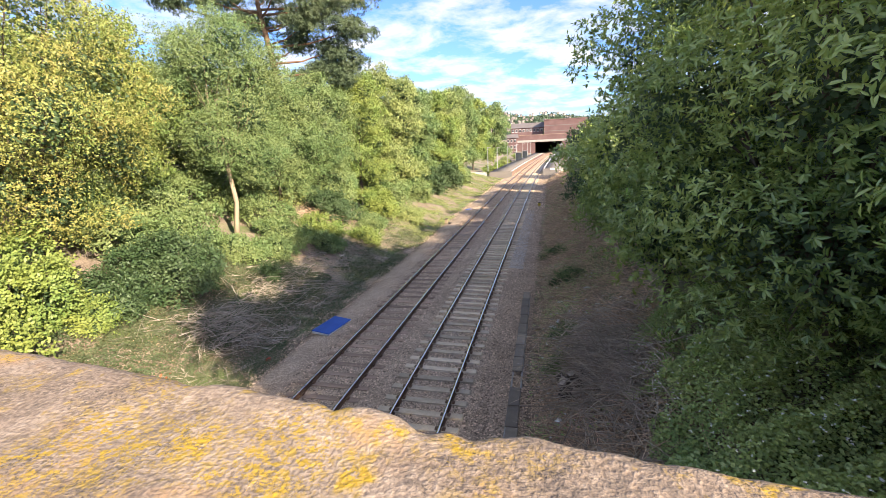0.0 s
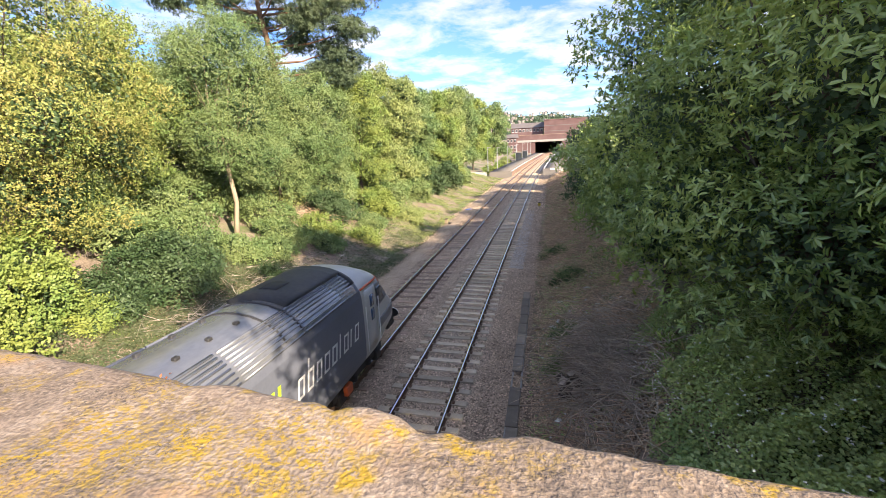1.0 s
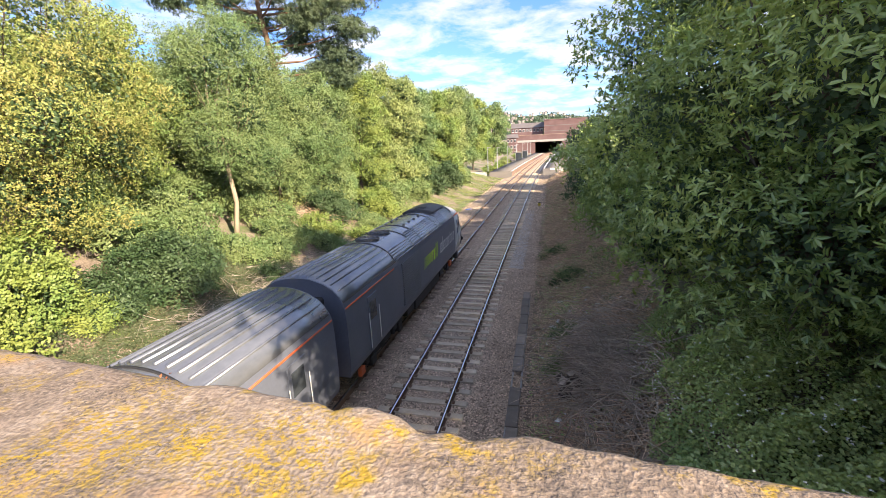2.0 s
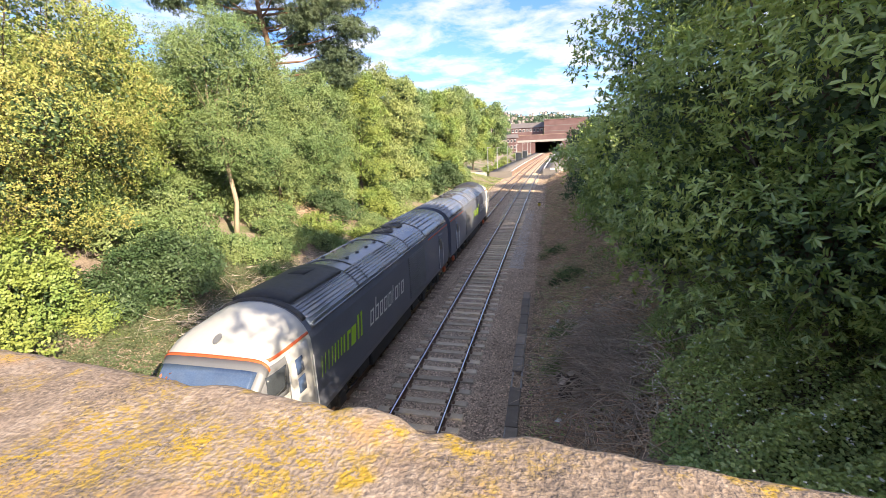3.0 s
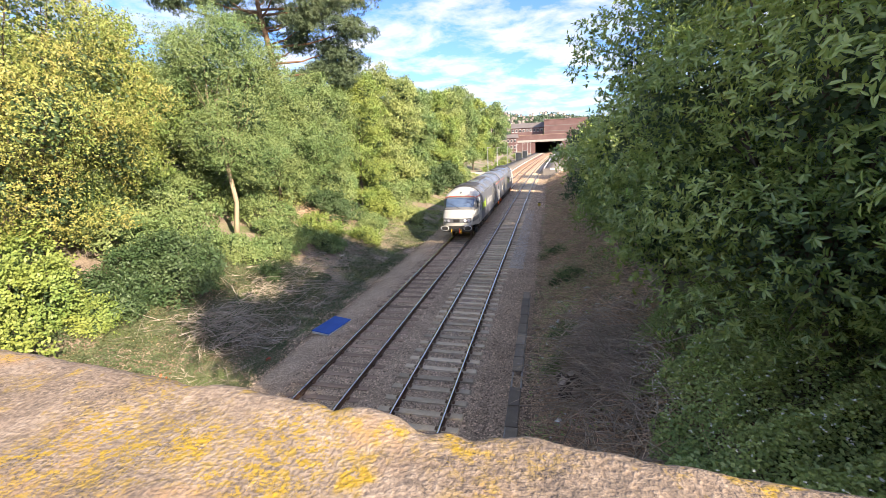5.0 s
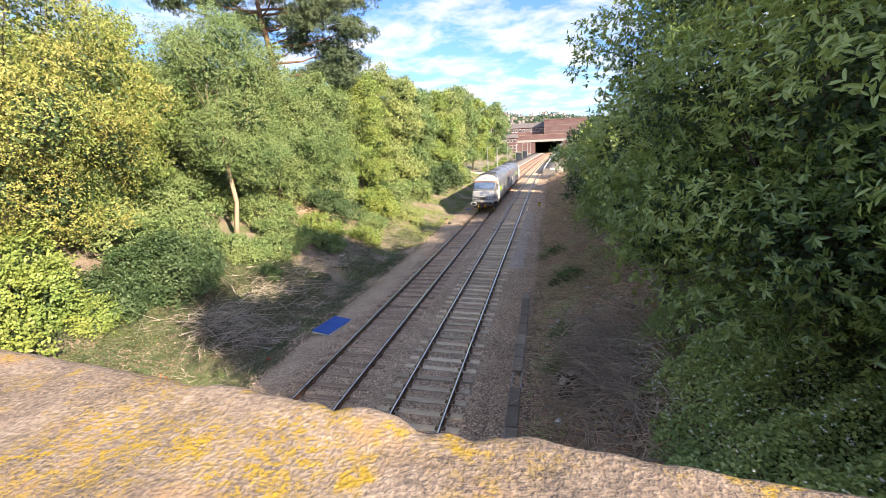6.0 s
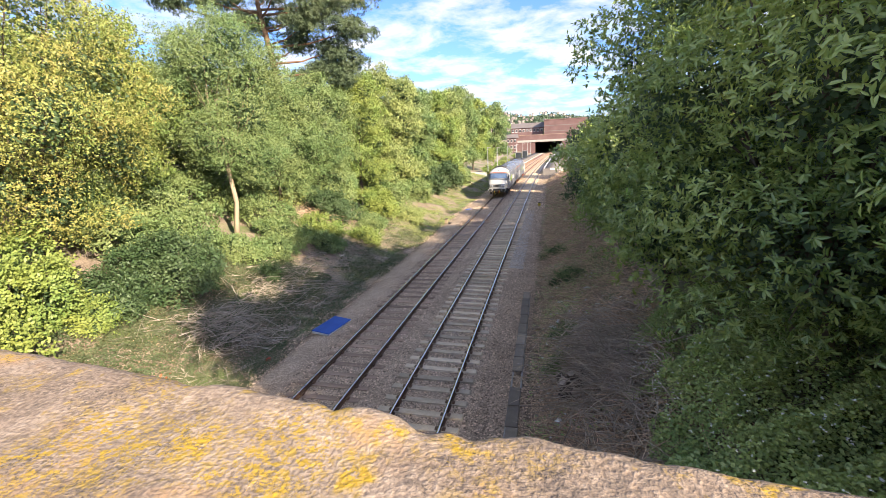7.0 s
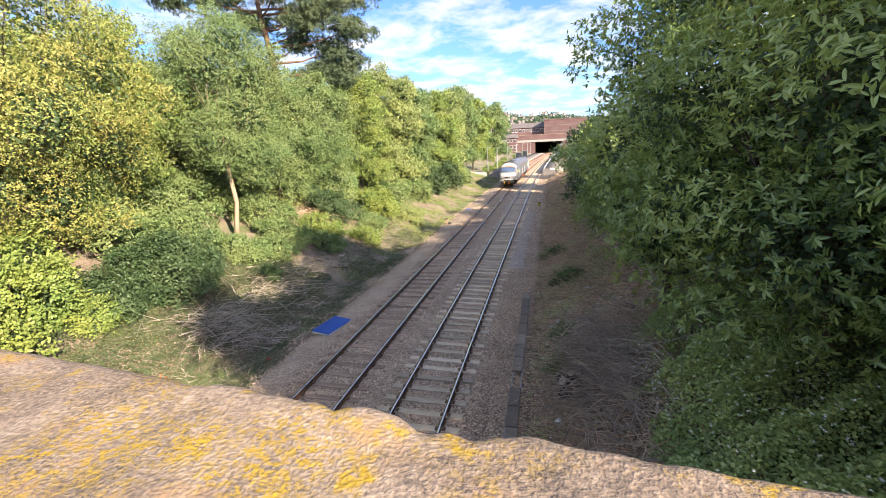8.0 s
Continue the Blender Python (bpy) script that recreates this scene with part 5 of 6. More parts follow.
# out of view: added to shade the train, the track and the left bank
make_laurel(209, [(11.9, 3.2, 6.0, 1.9, 1.5, 1.7), (13.4, 0.6, 6.4, 1.9, 2.0, 1.7), (14.8, -1.8, 6.8, 1.9, 2.0, 1.7), (13.7, 0.0, 8.9, 1.8, 1.8, 1.6), (13.9, -0.8, 11.0, 1.7, 1.4, 1.6), (14.2, -0.4, 13.0, 1.8, 1.6, 1.6), (14.3, -1.7, 12.5, 1.4, 1.2, 1.2), (14.6, 1.6, 8.0, 2.0, 2.0, 1.8), (12.3, 2.4, 8.6, 2.0, 1.6, 1.8), (12.6, 0.9, 11.0, 1.9, 1.8, 1.6), (12.7, 0.2, 13.2, 1.8, 1.8, 1.4)],
            1300, 8, 0.16, "leaf_laurel", "cherry laurel added out of view beside the bridge to cast shade", big=False, rosette=True)
make_laurel(202, [(10.0, 14.6, 4.6, 2.0, 2.2, 1.7), (9.4, 14.8, 7.0, 2.0, 2.2, 1.7), (9.8, 14.8, 9.2, 1.8, 2.2, 1.7), (10.0, 12.4, 4.2, 1.5, 1.6, 1.2), (10.6, 14.0, 10.8, 1.6, 1.8, 1.2)],
            3300, 8, 0.15, "leaf_laurel", "tall evergreen laurel overhanging the bank", big=False, width=0.36, rosette=True)
make_laurel(203, [(10.0, 20.0, 4.0, 2.0, 2.6, 1.7), (9.6, 20.4, 5.9, 2.0, 2.6, 1.6)],
            2700, 10, 0.15, "leaf_laurel", "dark evergreen tree on the bank", big=False, width=0.42)
make_laurel(204, [(10.4, 27.5, 3.6, 2.0, 3.0, 1.8), (10.2, 28.0, 6.0, 2.1, 3.2, 1.9)],
            1700, 10, 0.18, "leaf_dark", "dark green tree on the bank", "tree", False, 0.45)
make_laurel(205, [(10.6, 37.0, 3.4, 2.0, 3.6, 2.0), (10.6, 37.5, 5.8, 2.1, 3.6, 1.8)],
            1300, 10, 0.21, "leaf_dark", "dark green tree on the bank", "tree", False, 0.45)
make_laurel(206, [(11.7, 49.0, 3.4, 2.2, 4.2, 2.2), (11.9, 49.0, 6.0, 2.3, 4.2, 2.0)],
            1000, 10, 0.25, "leaf_mid", "green tree on the bank", "tree", False, 0.45)
make_laurel(207, [(13.7, 64.0, 3.2, 2.2, 5.0, 2.6), (13.7, 64.0, 6.4, 2.3, 5.0, 2.4)],
            800, 10, 0.3, "leaf_mid", "green tree on the bank", "tree", False, 0.45)
make_laurel(208, [(17.2, 82.0, 3.2, 2.6, 6.0, 2.6), (17.2, 82.0, 6.6, 2.8, 6.0, 2.8)],
            700, 10, 0.34, "leaf_mid", "green tree beside the station", "tree", False, 0.45)


# second row on the right bank, added to keep sun patches off the track
for i, (x, y, zt, r) in enumerate(((16.0, 6.0, 11.0, 3.4), (15.6, 13.0, 10.5, 3.4), (15.4, 20.0, 10.0, 3.4), (15.6, 27.0, 9.6, 3.4), (15.8, 34.0, 9.6, 3.6), (16.0, 42.0, 9.8, 3.8), (16.8, 51.0, 10.0, 4.0), (18.0, 61.0, 10.4, 4.2))):
    make_tree(240 + i, x, y, 2.5, zt, r, 9, "leaf_dark", 0.3, 900, 8, "dark green tree added behind the laurels to shade the track", trunk=0.18)


def ground_cover(name, seed, n, area, leaf, mat, label, height=0.25, thin=0.0, width=0.7, ragged=0.0, deep=0.5):
    """Leaves over the ground within area = (u0, u1, y0, y1)."""
    rng = np.random.RandomState(seed)
    u = rng.uniform(area[0], area[1], n)
    y = area[2] + (area[3] - area[2]) * rng.uniform(0, 1, n)
    x = u + line_x(y)
    patch = fbm(x, y, 0.9, seed) + rng.normal(size=n) * 0.25
    keep = (patch > thin) & (u - area[0] > ragged * np.abs(fbm(x, y, 1.4, seed + 3)) * rng.uniform(0.6, 1.0, n))
    x, y, patch = x[keep], y[keep], patch[keep]
    k = len(x)
    mound = np.clip(0.5 + 0.6 * fbm(x, y, 1.7, seed + 1), 0.1, 1.4)
    if ragged:
        # the growth thins out towards its edge
        mound = mound * np.clip((x - line_x(y) - area[0] - 0.5 * np.abs(fbm(x, y, 2.1, seed + 5))) / 1.5, 0.08, 1.0)
    z = ground_z(x, y) + mound * height * rng.uniform(deep, 1.05, k) + height * 0.16 * fbm(x, y, 5.5, seed + 2)
    c = np.stack([x, y, z], 1)
    d = unit(rng.normal(size=(k, 3)) * np.array((1, 1, 0.35)))
    nn = unit(rng.normal(size=(k, 3)) * 0.45 + np.array((0, 0, 1)))
    ob = leaves(name, c, d, nn, leaf * rng.uniform(0.6, 1.3, k), M[mat], None, width)
    return tagged(ob, label, "undergrowth", kind="stuff")


ground_cover("bramble", 301, 150000, (8.4, 13.5, 1.2, 12.6), 0.072, "leaf_bramble", "dense dark green brambles on the steep bank", 1.5, -0.75, 0.8, 2.2, 0.35)
ground_cover("ivy_ground_cover", 302, 95000, (-12.5, -5.2, 7.5, 21.0), 0.075, "leaf_ivy", "green ivy covering the bank", 0.34, -0.45)
ground_cover("moss_and_weeds", 303, 70000, (-5.6, -2.9, 8.0, 36.0), 0.055, "leaf_ivy", "low weeds along the trackside", 0.2, -0.2)
ground_cover("weeds", 304, 34000, (6.1, 9.8, 9.0, 70.0), 0.085, "leaf_bramble", "low weeds on the steep bank", 0.25, 0.15)
ground_cover("bank_ivy", 306, 22000, (-9.5, -3.6, 19.0, 40.0), 0.10, "leaf_ivy", "patches of ivy and weeds on the bank", 0.28, 0.05)
ground_cover("bank_weeds", 305, 46000, (-9.0, -3.0, 30.0, 92.0), 0.13, "leaf_yellow_green", "sunlit weeds and grass on the bank", 0.25, -0.1)


def blue_box():
    ob = tagged(new("equipment_lid"), "flat blue plastic lid on a white tray beside the track", "lid")
    ob.matrix_basis = pose(-2.22, 15.15, -0.20, 0, 4, -9)
    bm = bmesh.new()
    box(bm, -0.42, 0.42, -0.78, 0.78, 0.0, 0.10, 0.015)
    part("tray", bm, M["white_paint"], ob)
    bm = bmesh.new()
    box(bm, -0.43, 0.43, -0.79, 0.79, 0.104, 0.14, 0.015)
    part("lid", bm, M["blue_plastic"], ob, "blue plastic lid")


blue_box()


# ---- clutter on the banks ----
def twigs_mesh(name, seed, n, place, length, radius, mat, label, lift=0.35, category="branches"):
    """Dead sticks lying about as thin bent three-sided tubes; place(rng, n) gives x, y."""
    rng = np.random.RandomState(seed)
    x, y = place(rng, n)
    z = ground_z(x, y) + rng.uniform(0.02, 1.0, n) ** 1.5 * lift
    p0 = np.stack([x, y, z], 1)
    a = rng.uniform(0, math.tau, n)
    d = np.stack([np.cos(a), np.sin(a), rng.normal(size=n) * 0.22], 1)
    ln = length * rng.uniform(0.4, 1.5, n)
    bend = rng.normal(size=(n, 3)) * np.array((0.35, 0.35, 0.2))
    k = 4
    pts = [p0 + (d * f + bend * f * f + np.array((0, 0, 0.25 * f * (1 - f)))) * ln[:, None] for f in np.linspace(0, 1, k)]
    r = radius * rng.uniform(0.5, 1.6, n)
    rows = []
    u = unit(np.cross(d, np.array((0, 0, 1.0)) + rng.normal(size=(n, 3)) * 0.1))
    w = unit(np.cross(u, d))
    for i, p in enumerate(pts):
        rr = (r * (1 - 0.75 * i / (k - 1)))[:, None]
        rows.append(np.stack([p + (u * math.cos(q) + w * math.sin(q)) * rr for q in (0, 2.1, 4.2)], 1))
    v = np.stack(rows, 1).reshape(n, k * 3, 3)
    quads = [(i * 3 + j, i * 3 + (j + 1) % 3, (i + 1) * 3 + (j + 1) % 3, (i + 1) * 3 + j) for i in range(k - 1) for j in range(3)]
    q = (np.array(quads)[None] + (np.arange(n) * k * 3)[:, None, None]).reshape(-1, 4)
    return tagged(mesh_from(name, v.reshape(-1, 3), q, M[mat]), label, category, kind="stuff")


def blob(cx, cy, sx, sy):
    return lambda rng, n: (cx + rng.normal(size=n) * sx, cy + rng.normal(size=n) * sy)


def strip(u0, u1, y0, y1):
    def f(rng, n):
        y = rng.uniform(y0, y1, n)
        return rng.uniform(u0, u1, n) + line_x(y), y
    return f


twigs_mesh("brushwood", 401, 520, blob(-5.9, 13.3, 0.7, 0.9), 1.0, 0.016, "dead_wood", "heap of dry grey brushwood on the bank", 0.5)
twigs_mesh("brushwood", 402, 600, blob(-6.6, 17.5, 0.8, 1.8), 0.9, 0.014, "dead_wood", "scattered dry twigs on the bank", 0.3)
twigs_mesh("dry_litter", 403, 1500, strip(-8.0, -3.8, 9, 34), 0.6, 0.010, "dead_wood", "dry twigs and stalks on the bank", 0.15)
twigs_mesh("brushwood", 404, 1900, blob(8.3, 11.6, 0.6, 1.5), 1.0, 0.016, "dead_wood", "tangled heap of dead brown branches", 0.6)
twigs_mesh("dry_litter", 405, 8500, strip(6.2, 10.2, 8, 40), 0.6, 0.011, "litter_wood", "brown dead stalks covering the steep bank", 0.26)
twigs_mesh("dry_litter", 407, 3200, strip(6.3, 10.4, 38, 85), 0.9, 0.018, "litter_wood", "dead stalks on the bank along the far line", 0.3)
twigs_mesh("dead_stalks", 406, 700, strip(-12.5, -9.5, 24, 34), 1.0, 0.012, "litter_wood", "dead brown stalks among the bushes", 0.8)
ground_cover("leaf_litter", 411, 48000, (6.2, 10.2, 8.0, 44.0), 0.07, "litter_leaf", "brown leaf litter on the steep bank", 0.06, -0.5)
ground_cover("leaf_litter", 413, 16000, (6.2, 10.6, 42.0, 88.0), 0.15, "litter_leaf", "brown leaf litter on the bank along the far line", 0.08, -0.3)
ground_cover("leaf_litter", 412, 20000, (-9.0, -3.6, 8.0, 36.0), 0.06, "litter_leaf", "pale brown leaf litter on the bank", 0.05, -0.3)


def scatter_flowers():
    rng = np.random.RandomState(9)
    n = 420
    y = rng.uniform(3.5, 11, n)
    x = rng.uniform(8.6, 12.5, n)
    z = ground_z(x, y) + rng.uniform(0.9, 1.75, n)
    c = np.stack([x, y, z], 1)
    k = 3
    c = np.repeat(c, k, 0)
    d = unit(rng.normal(size=(n * k, 3)) * np.array((1, 1, 0.3)))
    nn = unit(rng.normal(size=(n * k, 3)) * 0.3 + np.array((0, 0, 1)))
    tagged(leaves("bramble_flowers", c, d, nn, np.full(n * k, 0.036), M["flower"], None, 0.9), "small white bramble flowers", "flowers", kind="stuff")


scatter_flowers()


def make_stump():
    st = tagged(new("tree_stump"), "dark rotten tree stump with sawn limbs on the bank", "stump")
    gx, gy = 7.4, 11.15
    st.location = (gx, gy, float(ground_z(gx, gy)))
    rng = np.random.RandomState(3)
    bm = bmesh.new()
    tube(bm, [(0, 0, -0.3), (0.03, 0, 0.1), (0, 0.02, 0.38)], (0.46, 0.38, 0.30), 11)
    for v in bm.verts:
        v.co += Vector(rng.normal(size=3) * 0.035)
    part("trunk", bm, M["soot_wood"], st)
    for a, reach, z, r in ((-2.4, 0.42, 0.50, 0.13), (-1.5, 0.5, 0.30, 0.15), (-1.0, 0.36, 0.66, 0.12), (-0.3, 0.55, 0.34, 0.11), (0.8, 0.5, 0.5, 0.12), (2.6, 0.48, 0.36, 0.13), (-1.9, 0.3, 0.74, 0.11)):
        bm = bmesh.new()
        e = Vector((math.cos(a) * reach, math.sin(a) * reach, z))
        tube(bm, [(0, 0, 0.1), e * 0.55, e], (r * 1.2, r * 1.08, r), 9)
        limb = part("limb", bm, M["soot_wood"], st)
        bm = bmesh.new()
        w = (e - e * 0.55).normalized()
        tube(bm, [e + w * 0.003, e + w * 0.014], (r * 0.88, r * 0.84), 9)
        part("sawn_end", bm, M["dead_wood"], limb, "pale sawn end of a limb")


make_stump()


def cable_trough():
    tr = tagged(new("cable_trough"), "grey concrete cable trough with lids beside the track", "cable trough")
    rng = random.Random(8)
    bm = bmesh.new()
    for (a, b) in ((-0.17, -0.12), (0.12, 0.17)):
        x0, y0, _ = line(6, 0)
        vs = box(bm, 5.75 + a, 5.75 + b, 6, 20, -0.42, -0.23)
    part("channel", bm, M["concrete"], tr)
    y = 6.0
    while y < 19.8:
        if not 11.4 < y < 12.6:
            bm = bmesh.new()
            box(bm, -0.165, 0.165, 0.01, 0.94, 0.0, 0.05, 0.012)
            ob = part("lid", bm, M["lid_concrete"], tr)
            ob.matrix_basis = pose(5.75 + rng.uniform(-0.02, 0.02), y, -0.226, 0, 0, rng.uniform(-1.5, 1.5))
        y += 0.96


cable_trough()


def crumple(name, x, y, r, mat, label, seed, flat=0.6, z=None):
    rng = random.Random(seed)
    bm = bmesh.new()
    bmesh.ops.create_icosphere(bm, subdivisions=2, radius=r)
    for v in bm.verts:
        v.co *= rng.uniform(0.55, 1.2)
        v.co.z = max(-0.3 * r, v.co.z * flat)
    ob = part(name, bm, M[mat], None, label)
    tagged(ob, label, "litter")
    ob.location = (x, y, (float(ground_z(x, y)) if z is None else z) + 0.25 * r)


for i, (x, y, r, mt, lab, nm) in enumerate((
        (8.05, 13.7, 0.18, "bag_white", "crumpled white plastic bag on the bank", "plastic_bag"),
        (6.95, 16.0, 0.15, "bag_white", "crumpled white plastic bag on the bank", "plastic_bag"),
        (7.25, 11.9, 0.17, "bag_white", "torn pale plastic sheet by the stump", "plastic_bag"),
        (7.3, 22.5, 0.12, "bag_white", "crumpled white litter on the bank", "plastic_bag"),
        (8.4, 18.5, 0.15, "bag_white", "crumpled white litter on the bank", "plastic_bag"),
        (8.2, 20.5, 0.1, "bag_white", "crumpled white litter on the bank", "plastic_bag"),
        (8.6, 16.4, 0.12, "bag_white", "crumpled white litter on the bank", "plastic_bag"),
        (7.0, 10.0, 0.14, "bag_white", "pale plastic litter on the bank", "plastic_bag"),
        (8.75, 12.8, 0.2, "blue_plastic", "crumpled blue plastic bag on the bank", "plastic_bag"),
        (-7.0, 21.0, 0.1, "bag_white", "small white litter on the bank", "plastic_bag"),
        (-3.5, 12.5, 0.12, "red", "crumpled red litter beside the ballast", "litter"),
        (-2.0, 48.0, 0.42, "blue_plastic", "crumpled blue tarpaulin beside the track", "tarpaulin"))):
    crumple(nm, x, y, r, mt, lab, 70 + i)


def scatter_scraps():
    """Small torn scraps of paper and plastic among the dead stalks."""
    rng = np.random.RandomState(77)
    n = 240
    y = np.concatenate([rng.uniform(9, 34, 150), rng.normal(14.5, 2.2, 90)])
    u = rng.uniform(6.3, 9.6, n)
    x = u + line_x(y)
    c = np.stack([x, y, ground_z(x, y) + rng.uniform(0.06, 0.24, n)], 1)
    nn = unit(rng.normal(size=(n, 3)) * 0.5 + np.array((0, 0, 1)))
    tagged(leaves("paper_scraps", c, unit(rng.normal(size=(n, 3)) * np.array((1, 1, 0.3))), nn, rng.uniform(0.04, 0.15, n), M["bag_white"], None, 0.9), "torn pale scraps of paper and plastic", "litter", kind="stuff")


scatter_scraps()


def stub_post(x, y, h, mat, label):
    ob = tagged(new("marker_post"), label, "post", "marker posts")
    ob.location = (x, y, float(ground_z(x, y)))
    bm = bmesh.new()
    box(bm, -0.14, 0.14, -0.1, 0.1, -0.2, h, 0.02)
    part("post", bm, M[mat], ob)
    bm = bmesh.new()
    box(bm, -0.16, 0.16, -0.12, 0.12, h + 0.004, h + 0.06, 0.01)
    part("cap", bm, M["dark_steel"], ob)


stub_post(-2.75, 39.6, 0.55, "pale_bark", "weathered brown marker post beside the track")
stub_post(-2.35, 39.2, 0.25, "dark_steel", "short dark marker post beside the track")
stub_post(5.9, 50.5, 0.5, "yellow", "yellow trackside equipment post")


# ---- station ----
def make_platform(lat0, lat1, s0, s1, ramp, label):
    pf = tagged(new("platform"), label, "platform", "station platforms", "structure")
    for nm, a, b, z0, z1, mat in (("paving_surface", lat0, lat1, 0.80, 0.92, "paving"), ("edge_line", lat0, lat0 + (0.35 if lat1 > lat0 else -0.35), 0.924, 0.934, "white_paint"), ("platform_wall", lat0 + (0.12 if lat1 > lat0 else -0.12), lat1, -0.45, 0.796, "brick")):
        lo, hi = min(a, b), max(a, b)
        sweep(nm, [(lo, z0), (hi, z0), (hi, z1), (lo, z1)], s0, s1, 3, M[mat], pf)
    # piers under the deck's edge
    sgn = 1 if lat1 > lat0 else -1
    bm = bmesh.new()
    box(bm, -0.06, 0.06, -0.22, 0.22, -0.45, 0.79)
    pier = part("pier", bm, M["brick_pale"], pf)
    for k in range(28):
        ob = pier if k == 0 else new("pier", pier.data)
        ob.parent = pf
        x, y, th = line(s0 + 0.6 + 2.6 * k, lat0 + sgn * 0.055)
        ob.matrix_basis = Matrix.Translation((x, y, 0)) @ Matrix.Rotation(-th, 4, "Z")
    # ramp down to the trackside
    bm = bmesh.new()
    vs = []
    for lat in (lat0, lat1):
        for s, z in ((s0 - ramp, -0.40), (s0, -0.45), (s0, 0.915), (s0 - ramp, -0.30)):
            x, y, _ = line(s, lat)
            vs.append(bm.verts.new((x, y, z)))
    for f in ((0, 1, 2, 3), (7, 6, 5, 4), (3, 2, 6, 7), (0, 4, 5, 1), (0, 3, 7, 4), (1, 5, 6, 2)):
        bm.faces.new([vs[i] for i in f])
    bmesh.ops.recalc_face_normals(bm, faces=bm.faces)
    part("ramp", bm, M["paving"], pf)


make_platform(-1.6, -6.5, 94, 225, 2.5, "station platform with pale paving and white edge line")
make_platform(GAP + 1.6, GAP + 5.5, 100, 225, 5, "station platform with white edge line")


def picket_fence(s, lat0, lat1, h, z, label):
    fence = tagged(new("fence"), label, "fence", "station fences")
    n = int(abs(lat1 - lat0) / 0.22)
    for i in range(n + 1):
        x, y, _ = line(s, lat0 + (lat1 - lat0) * i / n)
        bm = bmesh.new()
        box(bm, x - 0.07, x + 0.07, y - 0.02, y + 0.02, z, z + h)
        part("picket", bm, M["white_paint"], fence)
    for zz in (0.3, 0.8):
        x0, y0, _ = line(s, min(lat0, lat1))
        x1, y1, _ = line(s, max(lat0, lat1))
        bm = bmesh.new()
        box(bm, x0, x1, y0 + 0.024, y0 + 0.07, z + h * zz - 0.04, z + h * zz + 0.04)
        part("fence_rail", bm, M["white_paint"], fence)


picket_fence(92, -11.5, -7.0, 1.5, -0.42, "pale picket fence at the platform's end")
picket_fence(99, GAP + 3.2, GAP + 8, 1.5, -0.42, "pale picket fence at the platform's end")


def station_lamp(s, lat, h, z=0.92):
    x, y, _ = line(s, lat)
    lamp = tagged(new("lamp_post"), "grey steel platform lamp post", "lamp post", "platform lamp posts")
    lamp.location = (x, y, z)
    bm = bmesh.new()
    tube(bm, [(0, 0, 0), (0, 0, h * 0.6), (0, 0, h)], (0.1, 0.075, 0.06), 8)
    part("pole", bm, M["post_grey"], lamp)
    bm = bmesh.new()
    box(bm, -0.12, 0.7, -0.12, 0.12, h + 0.003, h + 0.12, 0.03)
    part("lantern", bm, M["post_grey"], lamp)


for s, lat, h in ((96, -7.2, 5.2), (104, -6.2, 5.0), (125, -6.2, 5.0), (148, -6.2, 5.2), (170, -6.2, 5.5), (190, -6.2, 5.5), (205, -6.2, 6.0), (104, GAP + 5.2, 5.0), (140, GAP + 5.2, 5.0)):
    station_lamp(s, lat, h)


def make_shelter(s, lat):
    x, y, _ = line(s, lat)
    sh = tagged(new("waiting_shelter"), "grey platform waiting shelter with dark glazing", "shelter")
    sh.location = (x, y, 0.92)
    for nm, b, mt in (("roof", (-1.0, 1.0, -3, 3, 2.504, 2.65), "roof_grey"), ("back_wall", (-0.9, -0.8, -2.9, 2.9, 0, 2.5), "post_grey"), ("side_wall", (-0.78, 0.8, -2.9, -2.8, 0, 2.5), "window_dark"), ("side_wall", (-0.78, 0.8, 2.8, 2.9, 0, 2.5), "window_dark")):
        bm = bmesh.new()
        box(bm, *b)
        part(nm, bm, M[mt], sh)


make_shelter(150, -5.6)
make_shelter(172, -5.6)
for i, (x, y, r, h, mt) in enumerate(((-6.2, 120, 1.6, 2.4, "leaf_lime"), (-7.0, 108, 1.8, 2.6, "leaf_lime"), (-7.0, 150, 2.0, 3.0, "leaf_yellow_green"), (-5.0, 185, 2.2, 3.5, "leaf_lime"), (17, 230, 4, 6, "leaf_lime"), (18.5, 200, 4, 6, "leaf_mid"))):
    make_bush(500 + i, x, y, r, h, mt, 0.35, 220, 9, "light green shrub beside the station")


# ---- road bridge and buildings at the station's far end ----
def slab(name, b, mat, parent, label=""):
    bm = bmesh.new()
    box(bm, *b)
    return part(name, bm, M[mat], parent, label)


def far_bridge():
    br = tagged(new("station_bridge"), "brick road bridge with dark square opening over the tracks", "bridge", kind="structure")
    y = 262
    # made deep and closed by an added wall so the opening stays dark
    slab("abutment", (-16, 0.4, y, y + 140, -1, 6.4), "brick", br)
    slab("abutment", (15.5, 40, y, y + 140, -1, 6.4), "brick", br)
    slab("beam", (-16, 40, y - 0.4, y + 140, 6.404, 7.6), "concrete", br)
    slab("end_wall", (0.404, 15.496, y + 139, y + 140, -1, 6.4), "brick", br)
    slab("parapet", (-16, 40, y - 0.2, y + 0.4, 7.604, 10.4), "brick", br)
    slab("coping", (-16, 40, y - 0.3, y + 0.5, 10.404, 10.6), "brick_pale", br)


far_bridge()


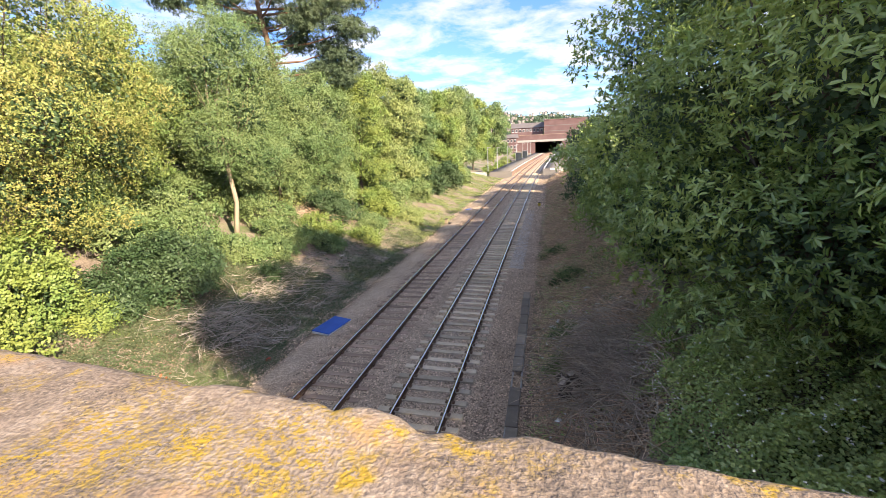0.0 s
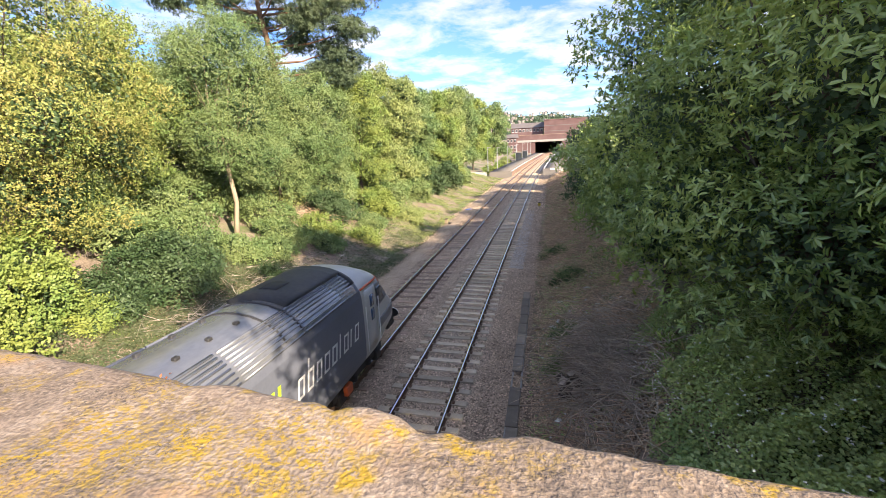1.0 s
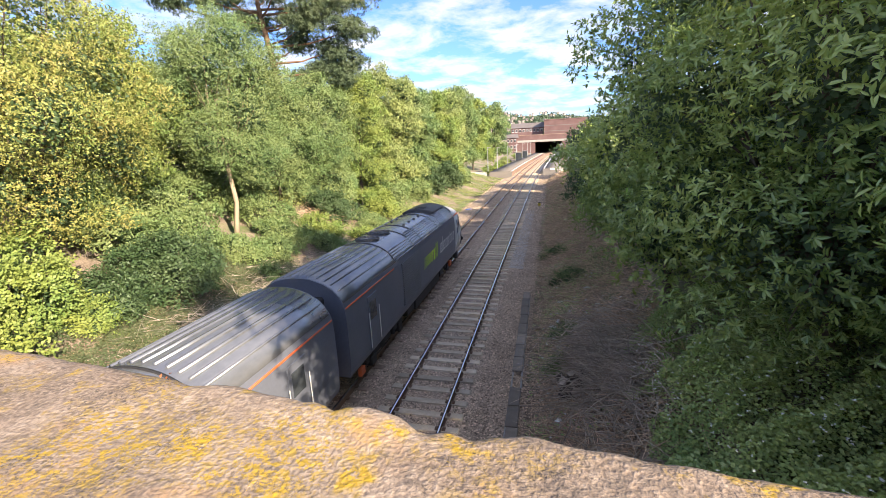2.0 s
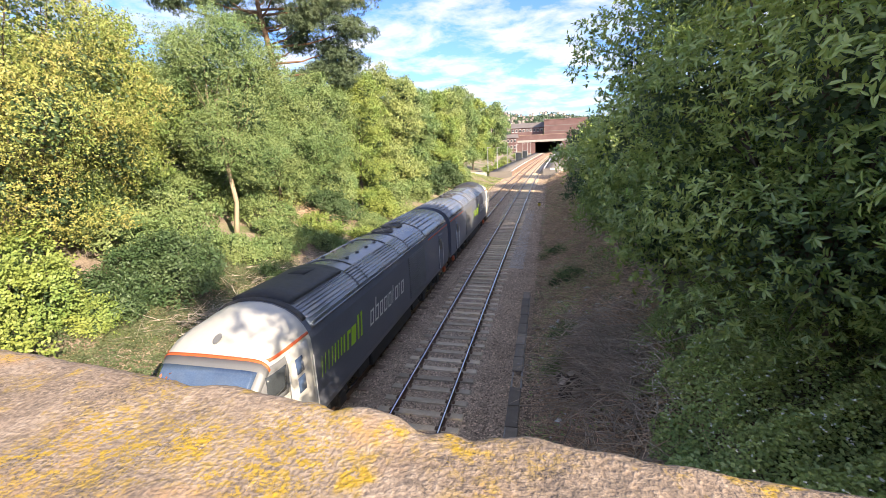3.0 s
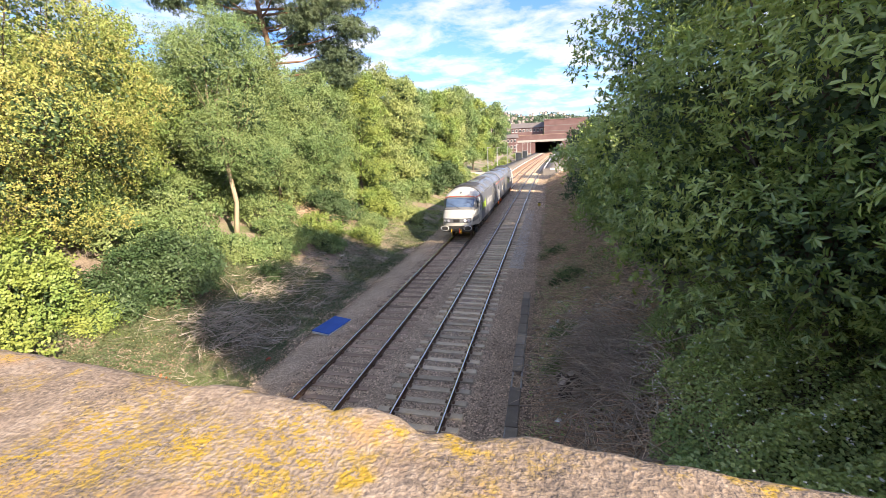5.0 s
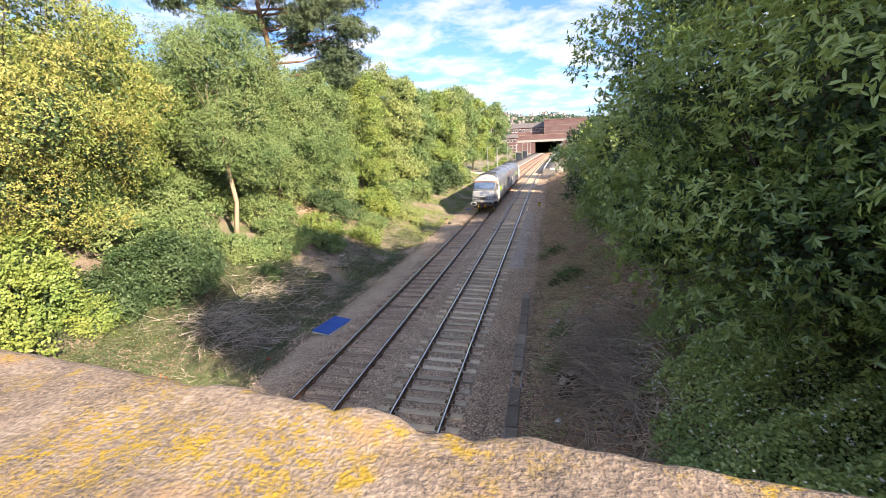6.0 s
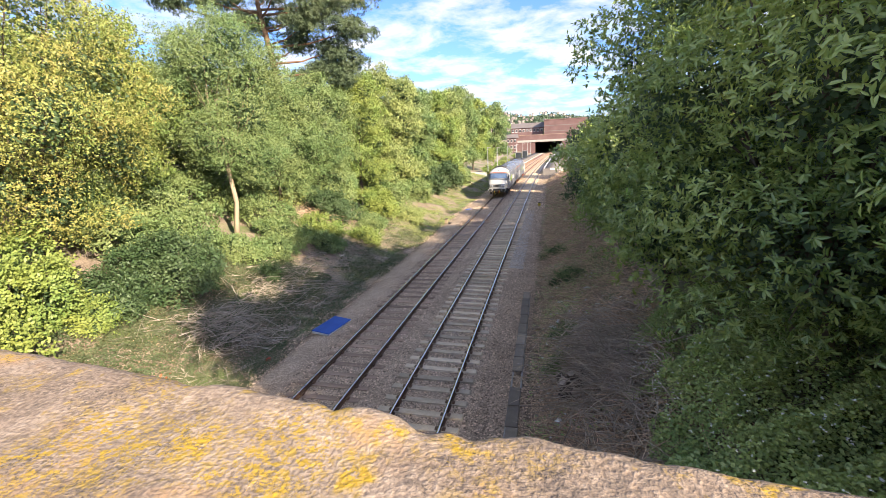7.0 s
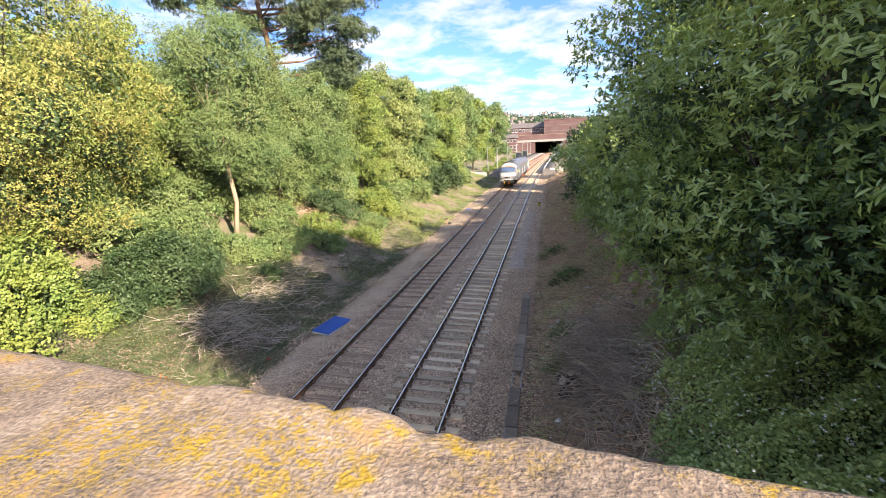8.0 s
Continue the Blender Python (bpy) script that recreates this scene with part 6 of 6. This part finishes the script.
def block_building(name, x0, x1, y0, y1, z0, z1, mat, label, roof=1.8, bays=5, floors=2, gable=True):
    bd = tagged(new(name), label, "building")
    w = slab("wall", (x0, x1, y0, y1, z0, z1), mat, bd)
    bm = bmesh.new()
    o = 0.6
    if gable:
        ym = y0 + (y1 - y0) * 0.5
        vs = [bm.verts.new(c) for c in ((x0 - o, y0 - o, z1), (x1 + o, y0 - o, z1), (x1 + o, ym, z1 + roof), (x0 - o, ym, z1 + roof), (x0 - o, y1 + o, z1), (x1 + o, y1 + o, z1))]
        for f in ((0, 1, 2, 3), (3, 2, 5, 4), (0, 3, 4), (1, 5, 2), (0, 4, 5, 1)):
            bm.faces.new([vs[i] for i in f])
        for v in bm.verts:
            v.co.z += 0.004
    else:
        box(bm, x0 - 0.2, x1 + 0.2, y0 - 0.2, y1 + 0.2, z1 + 0.004, z1 + 0.5)
    part("roof", bm, M["roof_grey" if gable else "brick"], bd)
    for k in range(floors):
        for i in range(bays):
            cx = x0 + (x1 - x0) * (i + 0.5) / bays
            zc = z0 + (z1 - z0) * (k + 0.55) / floors
            ww, hh = (x1 - x0) / bays * 0.28, (z1 - z0) / floors * 0.24
            wd = slab("window", (cx - ww, cx + ww, y0 - 0.05, y0 - 0.004, zc - hh, zc + hh), "white_paint", bd)
            slab("pane", (cx - ww * 0.85, cx + ww * 0.85, y0 - 0.08, y0 - 0.054, zc - hh * 0.8, zc + hh * 0.8), "window_dark", wd)
    return bd


block_building("shop_building", -14.5, 5.0, 275, 292, 8, 15.0, "brick", "long brick building with grey pitched roof", 3.2, 9, 2)
b2 = block_building("brick_block", 5.4, 30, 270, 292, 8, 18.6, "brick", "large plain red brick building with flat roof", 0, 0, 0, False)
for z in (12.2, 15.4):
    slab("brick_band", (5.3, 30.1, 269.9, 269.996, z, z + 0.35), "roof_grey", b2)
block_building("station_house", -13.5, -8.5, 232, 240, -0.4, 9.0, "brick", "brick station house beside the platform", 2.0, 3, 3)


# ---- far hill with houses ----
def hill_z(x, y):
    ridge = np.exp(-((y - 1500) / 420.0) ** 2)
    return 8 + ridge * (118 - 0.10 * (x + 190) + 10 * np.sin(x * 0.013) + 5 * np.sin(x * 0.041 + 1)) * np.exp(-((x + 350) / 900.0) ** 2) - 8.5


def make_hill():
    xs, ys = np.arange(-2200, 2201, 25.0), np.arange(700, 2400, 25.0)
    X, Y = np.meshgrid(xs, ys)
    Z = hill_z(X, Y) + 3.0 * fbm(X, Y, 0.06, 4)
    n, m = X.shape
    i = (np.arange(n - 1)[:, None] * m + np.arange(m - 1)[None]).ravel()
    ob = mesh_from("hill", np.stack([X, Y, Z], -1).reshape(-1, 3), np.stack([i, i + 1, i + m + 1, i + m], 1), M["hill_green"], smooth=True)
    tagged(ob, "distant wooded green hillside", "hill", kind="structure")
    rng = np.random.RandomState(21)
    k = 26000
    x = rng.uniform(-700, 500, k)
    y = rng.uniform(900, 1430, k)
    keep = fbm(x, y, 0.03, 8) + rng.normal(size=k) * 0.25 > -0.1
    x, y = x[keep], y[keep]
    z = hill_z(x, y) + 3.0 * fbm(x, y, 0.06, 4) + rng.uniform(0, 5, len(x))
    d = unit(rng.normal(size=(len(x), 3)))
    nn = unit(rng.normal(size=(len(x), 3)) + np.array((0, 0, 0.8)))
    tagged(leaves("far_woods", np.stack([x, y, z], 1), d, nn, rng.uniform(4, 7, len(x)), M["far_leaf"], None, 0.9), "distant dark green woods on the hillside", "woods", kind="stuff")
    house = tagged(new("house"), "small distant pale house with grey roof", "house", "houses on the hill")
    slab("wall", (-5, 5, -4, 4, -3, 5.5), "house_plaster", house)
    bm = bmesh.new()
    vs = [bm.verts.new(c) for c in ((-5.4, -4.5, 5.504), (5.4, -4.5, 5.504), (5.4, 0, 9), (-5.4, 0, 9), (-5.4, 4.5, 5.504), (5.4, 4.5, 5.504))]
    for f in ((0, 1, 2, 3), (3, 2, 5, 4), (0, 3, 4), (1, 5, 2), (0, 4, 5, 1)):
        bm.faces.new([vs[i] for i in f])
    part("roof", bm, M["roof_grey"], house)
    for wx in (-2.8, 0.2, 3.0):
        slab("window", (wx - 0.7, wx + 0.7, -4.06, -4.004, 2.6, 4.2), "window_dark", house)
    first = True
    house.scale = (0.62, 0.62, 0.62)
    for i in range(150):
        x, y = rng.uniform(-330, 70), rng.uniform(1000, 1420)
        m = pose(x, y, float(hill_z(x, y)) + 5, 0, 0, rng.uniform(-40, 40))
        if first:
            house.matrix_basis = m @ Matrix.Diagonal((0.62, 0.62, 0.62, 1))
            first = False
        else:
            copy_thing(house, m)


make_hill()


def coping_weed():
    weed = tagged(new("weed"), "small reddish weed growing on the stone coping", "weed")
    weed.location = (6.03, 0.445, EYE[2] - 0.335)
    weed.scale = (0.6, 0.6, 0.6)
    rng = np.random.RandomState(4)
    bm = bmesh.new()
    tube(bm, [(0, 0, 0), (0.004, 0.004, 0.02), (0.012, 0.0, 0.04)], (0.0012, 0.001, 0.0006), 5)
    part("stem", bm, M["bark"], weed)
    n = 14
    c = np.stack([rng.normal(size=n) * 0.008 + 0.006, rng.normal(size=n) * 0.005, rng.uniform(0.015, 0.045, n)], 1)
    leaves("foliage", c, unit(rng.normal(size=(n, 3))), unit(rng.normal(size=(n, 3)) + np.array((0, 0, 1))), rng.uniform(0.008, 0.014, n), M["weed_red"], weed)


coping_weed()


motions()
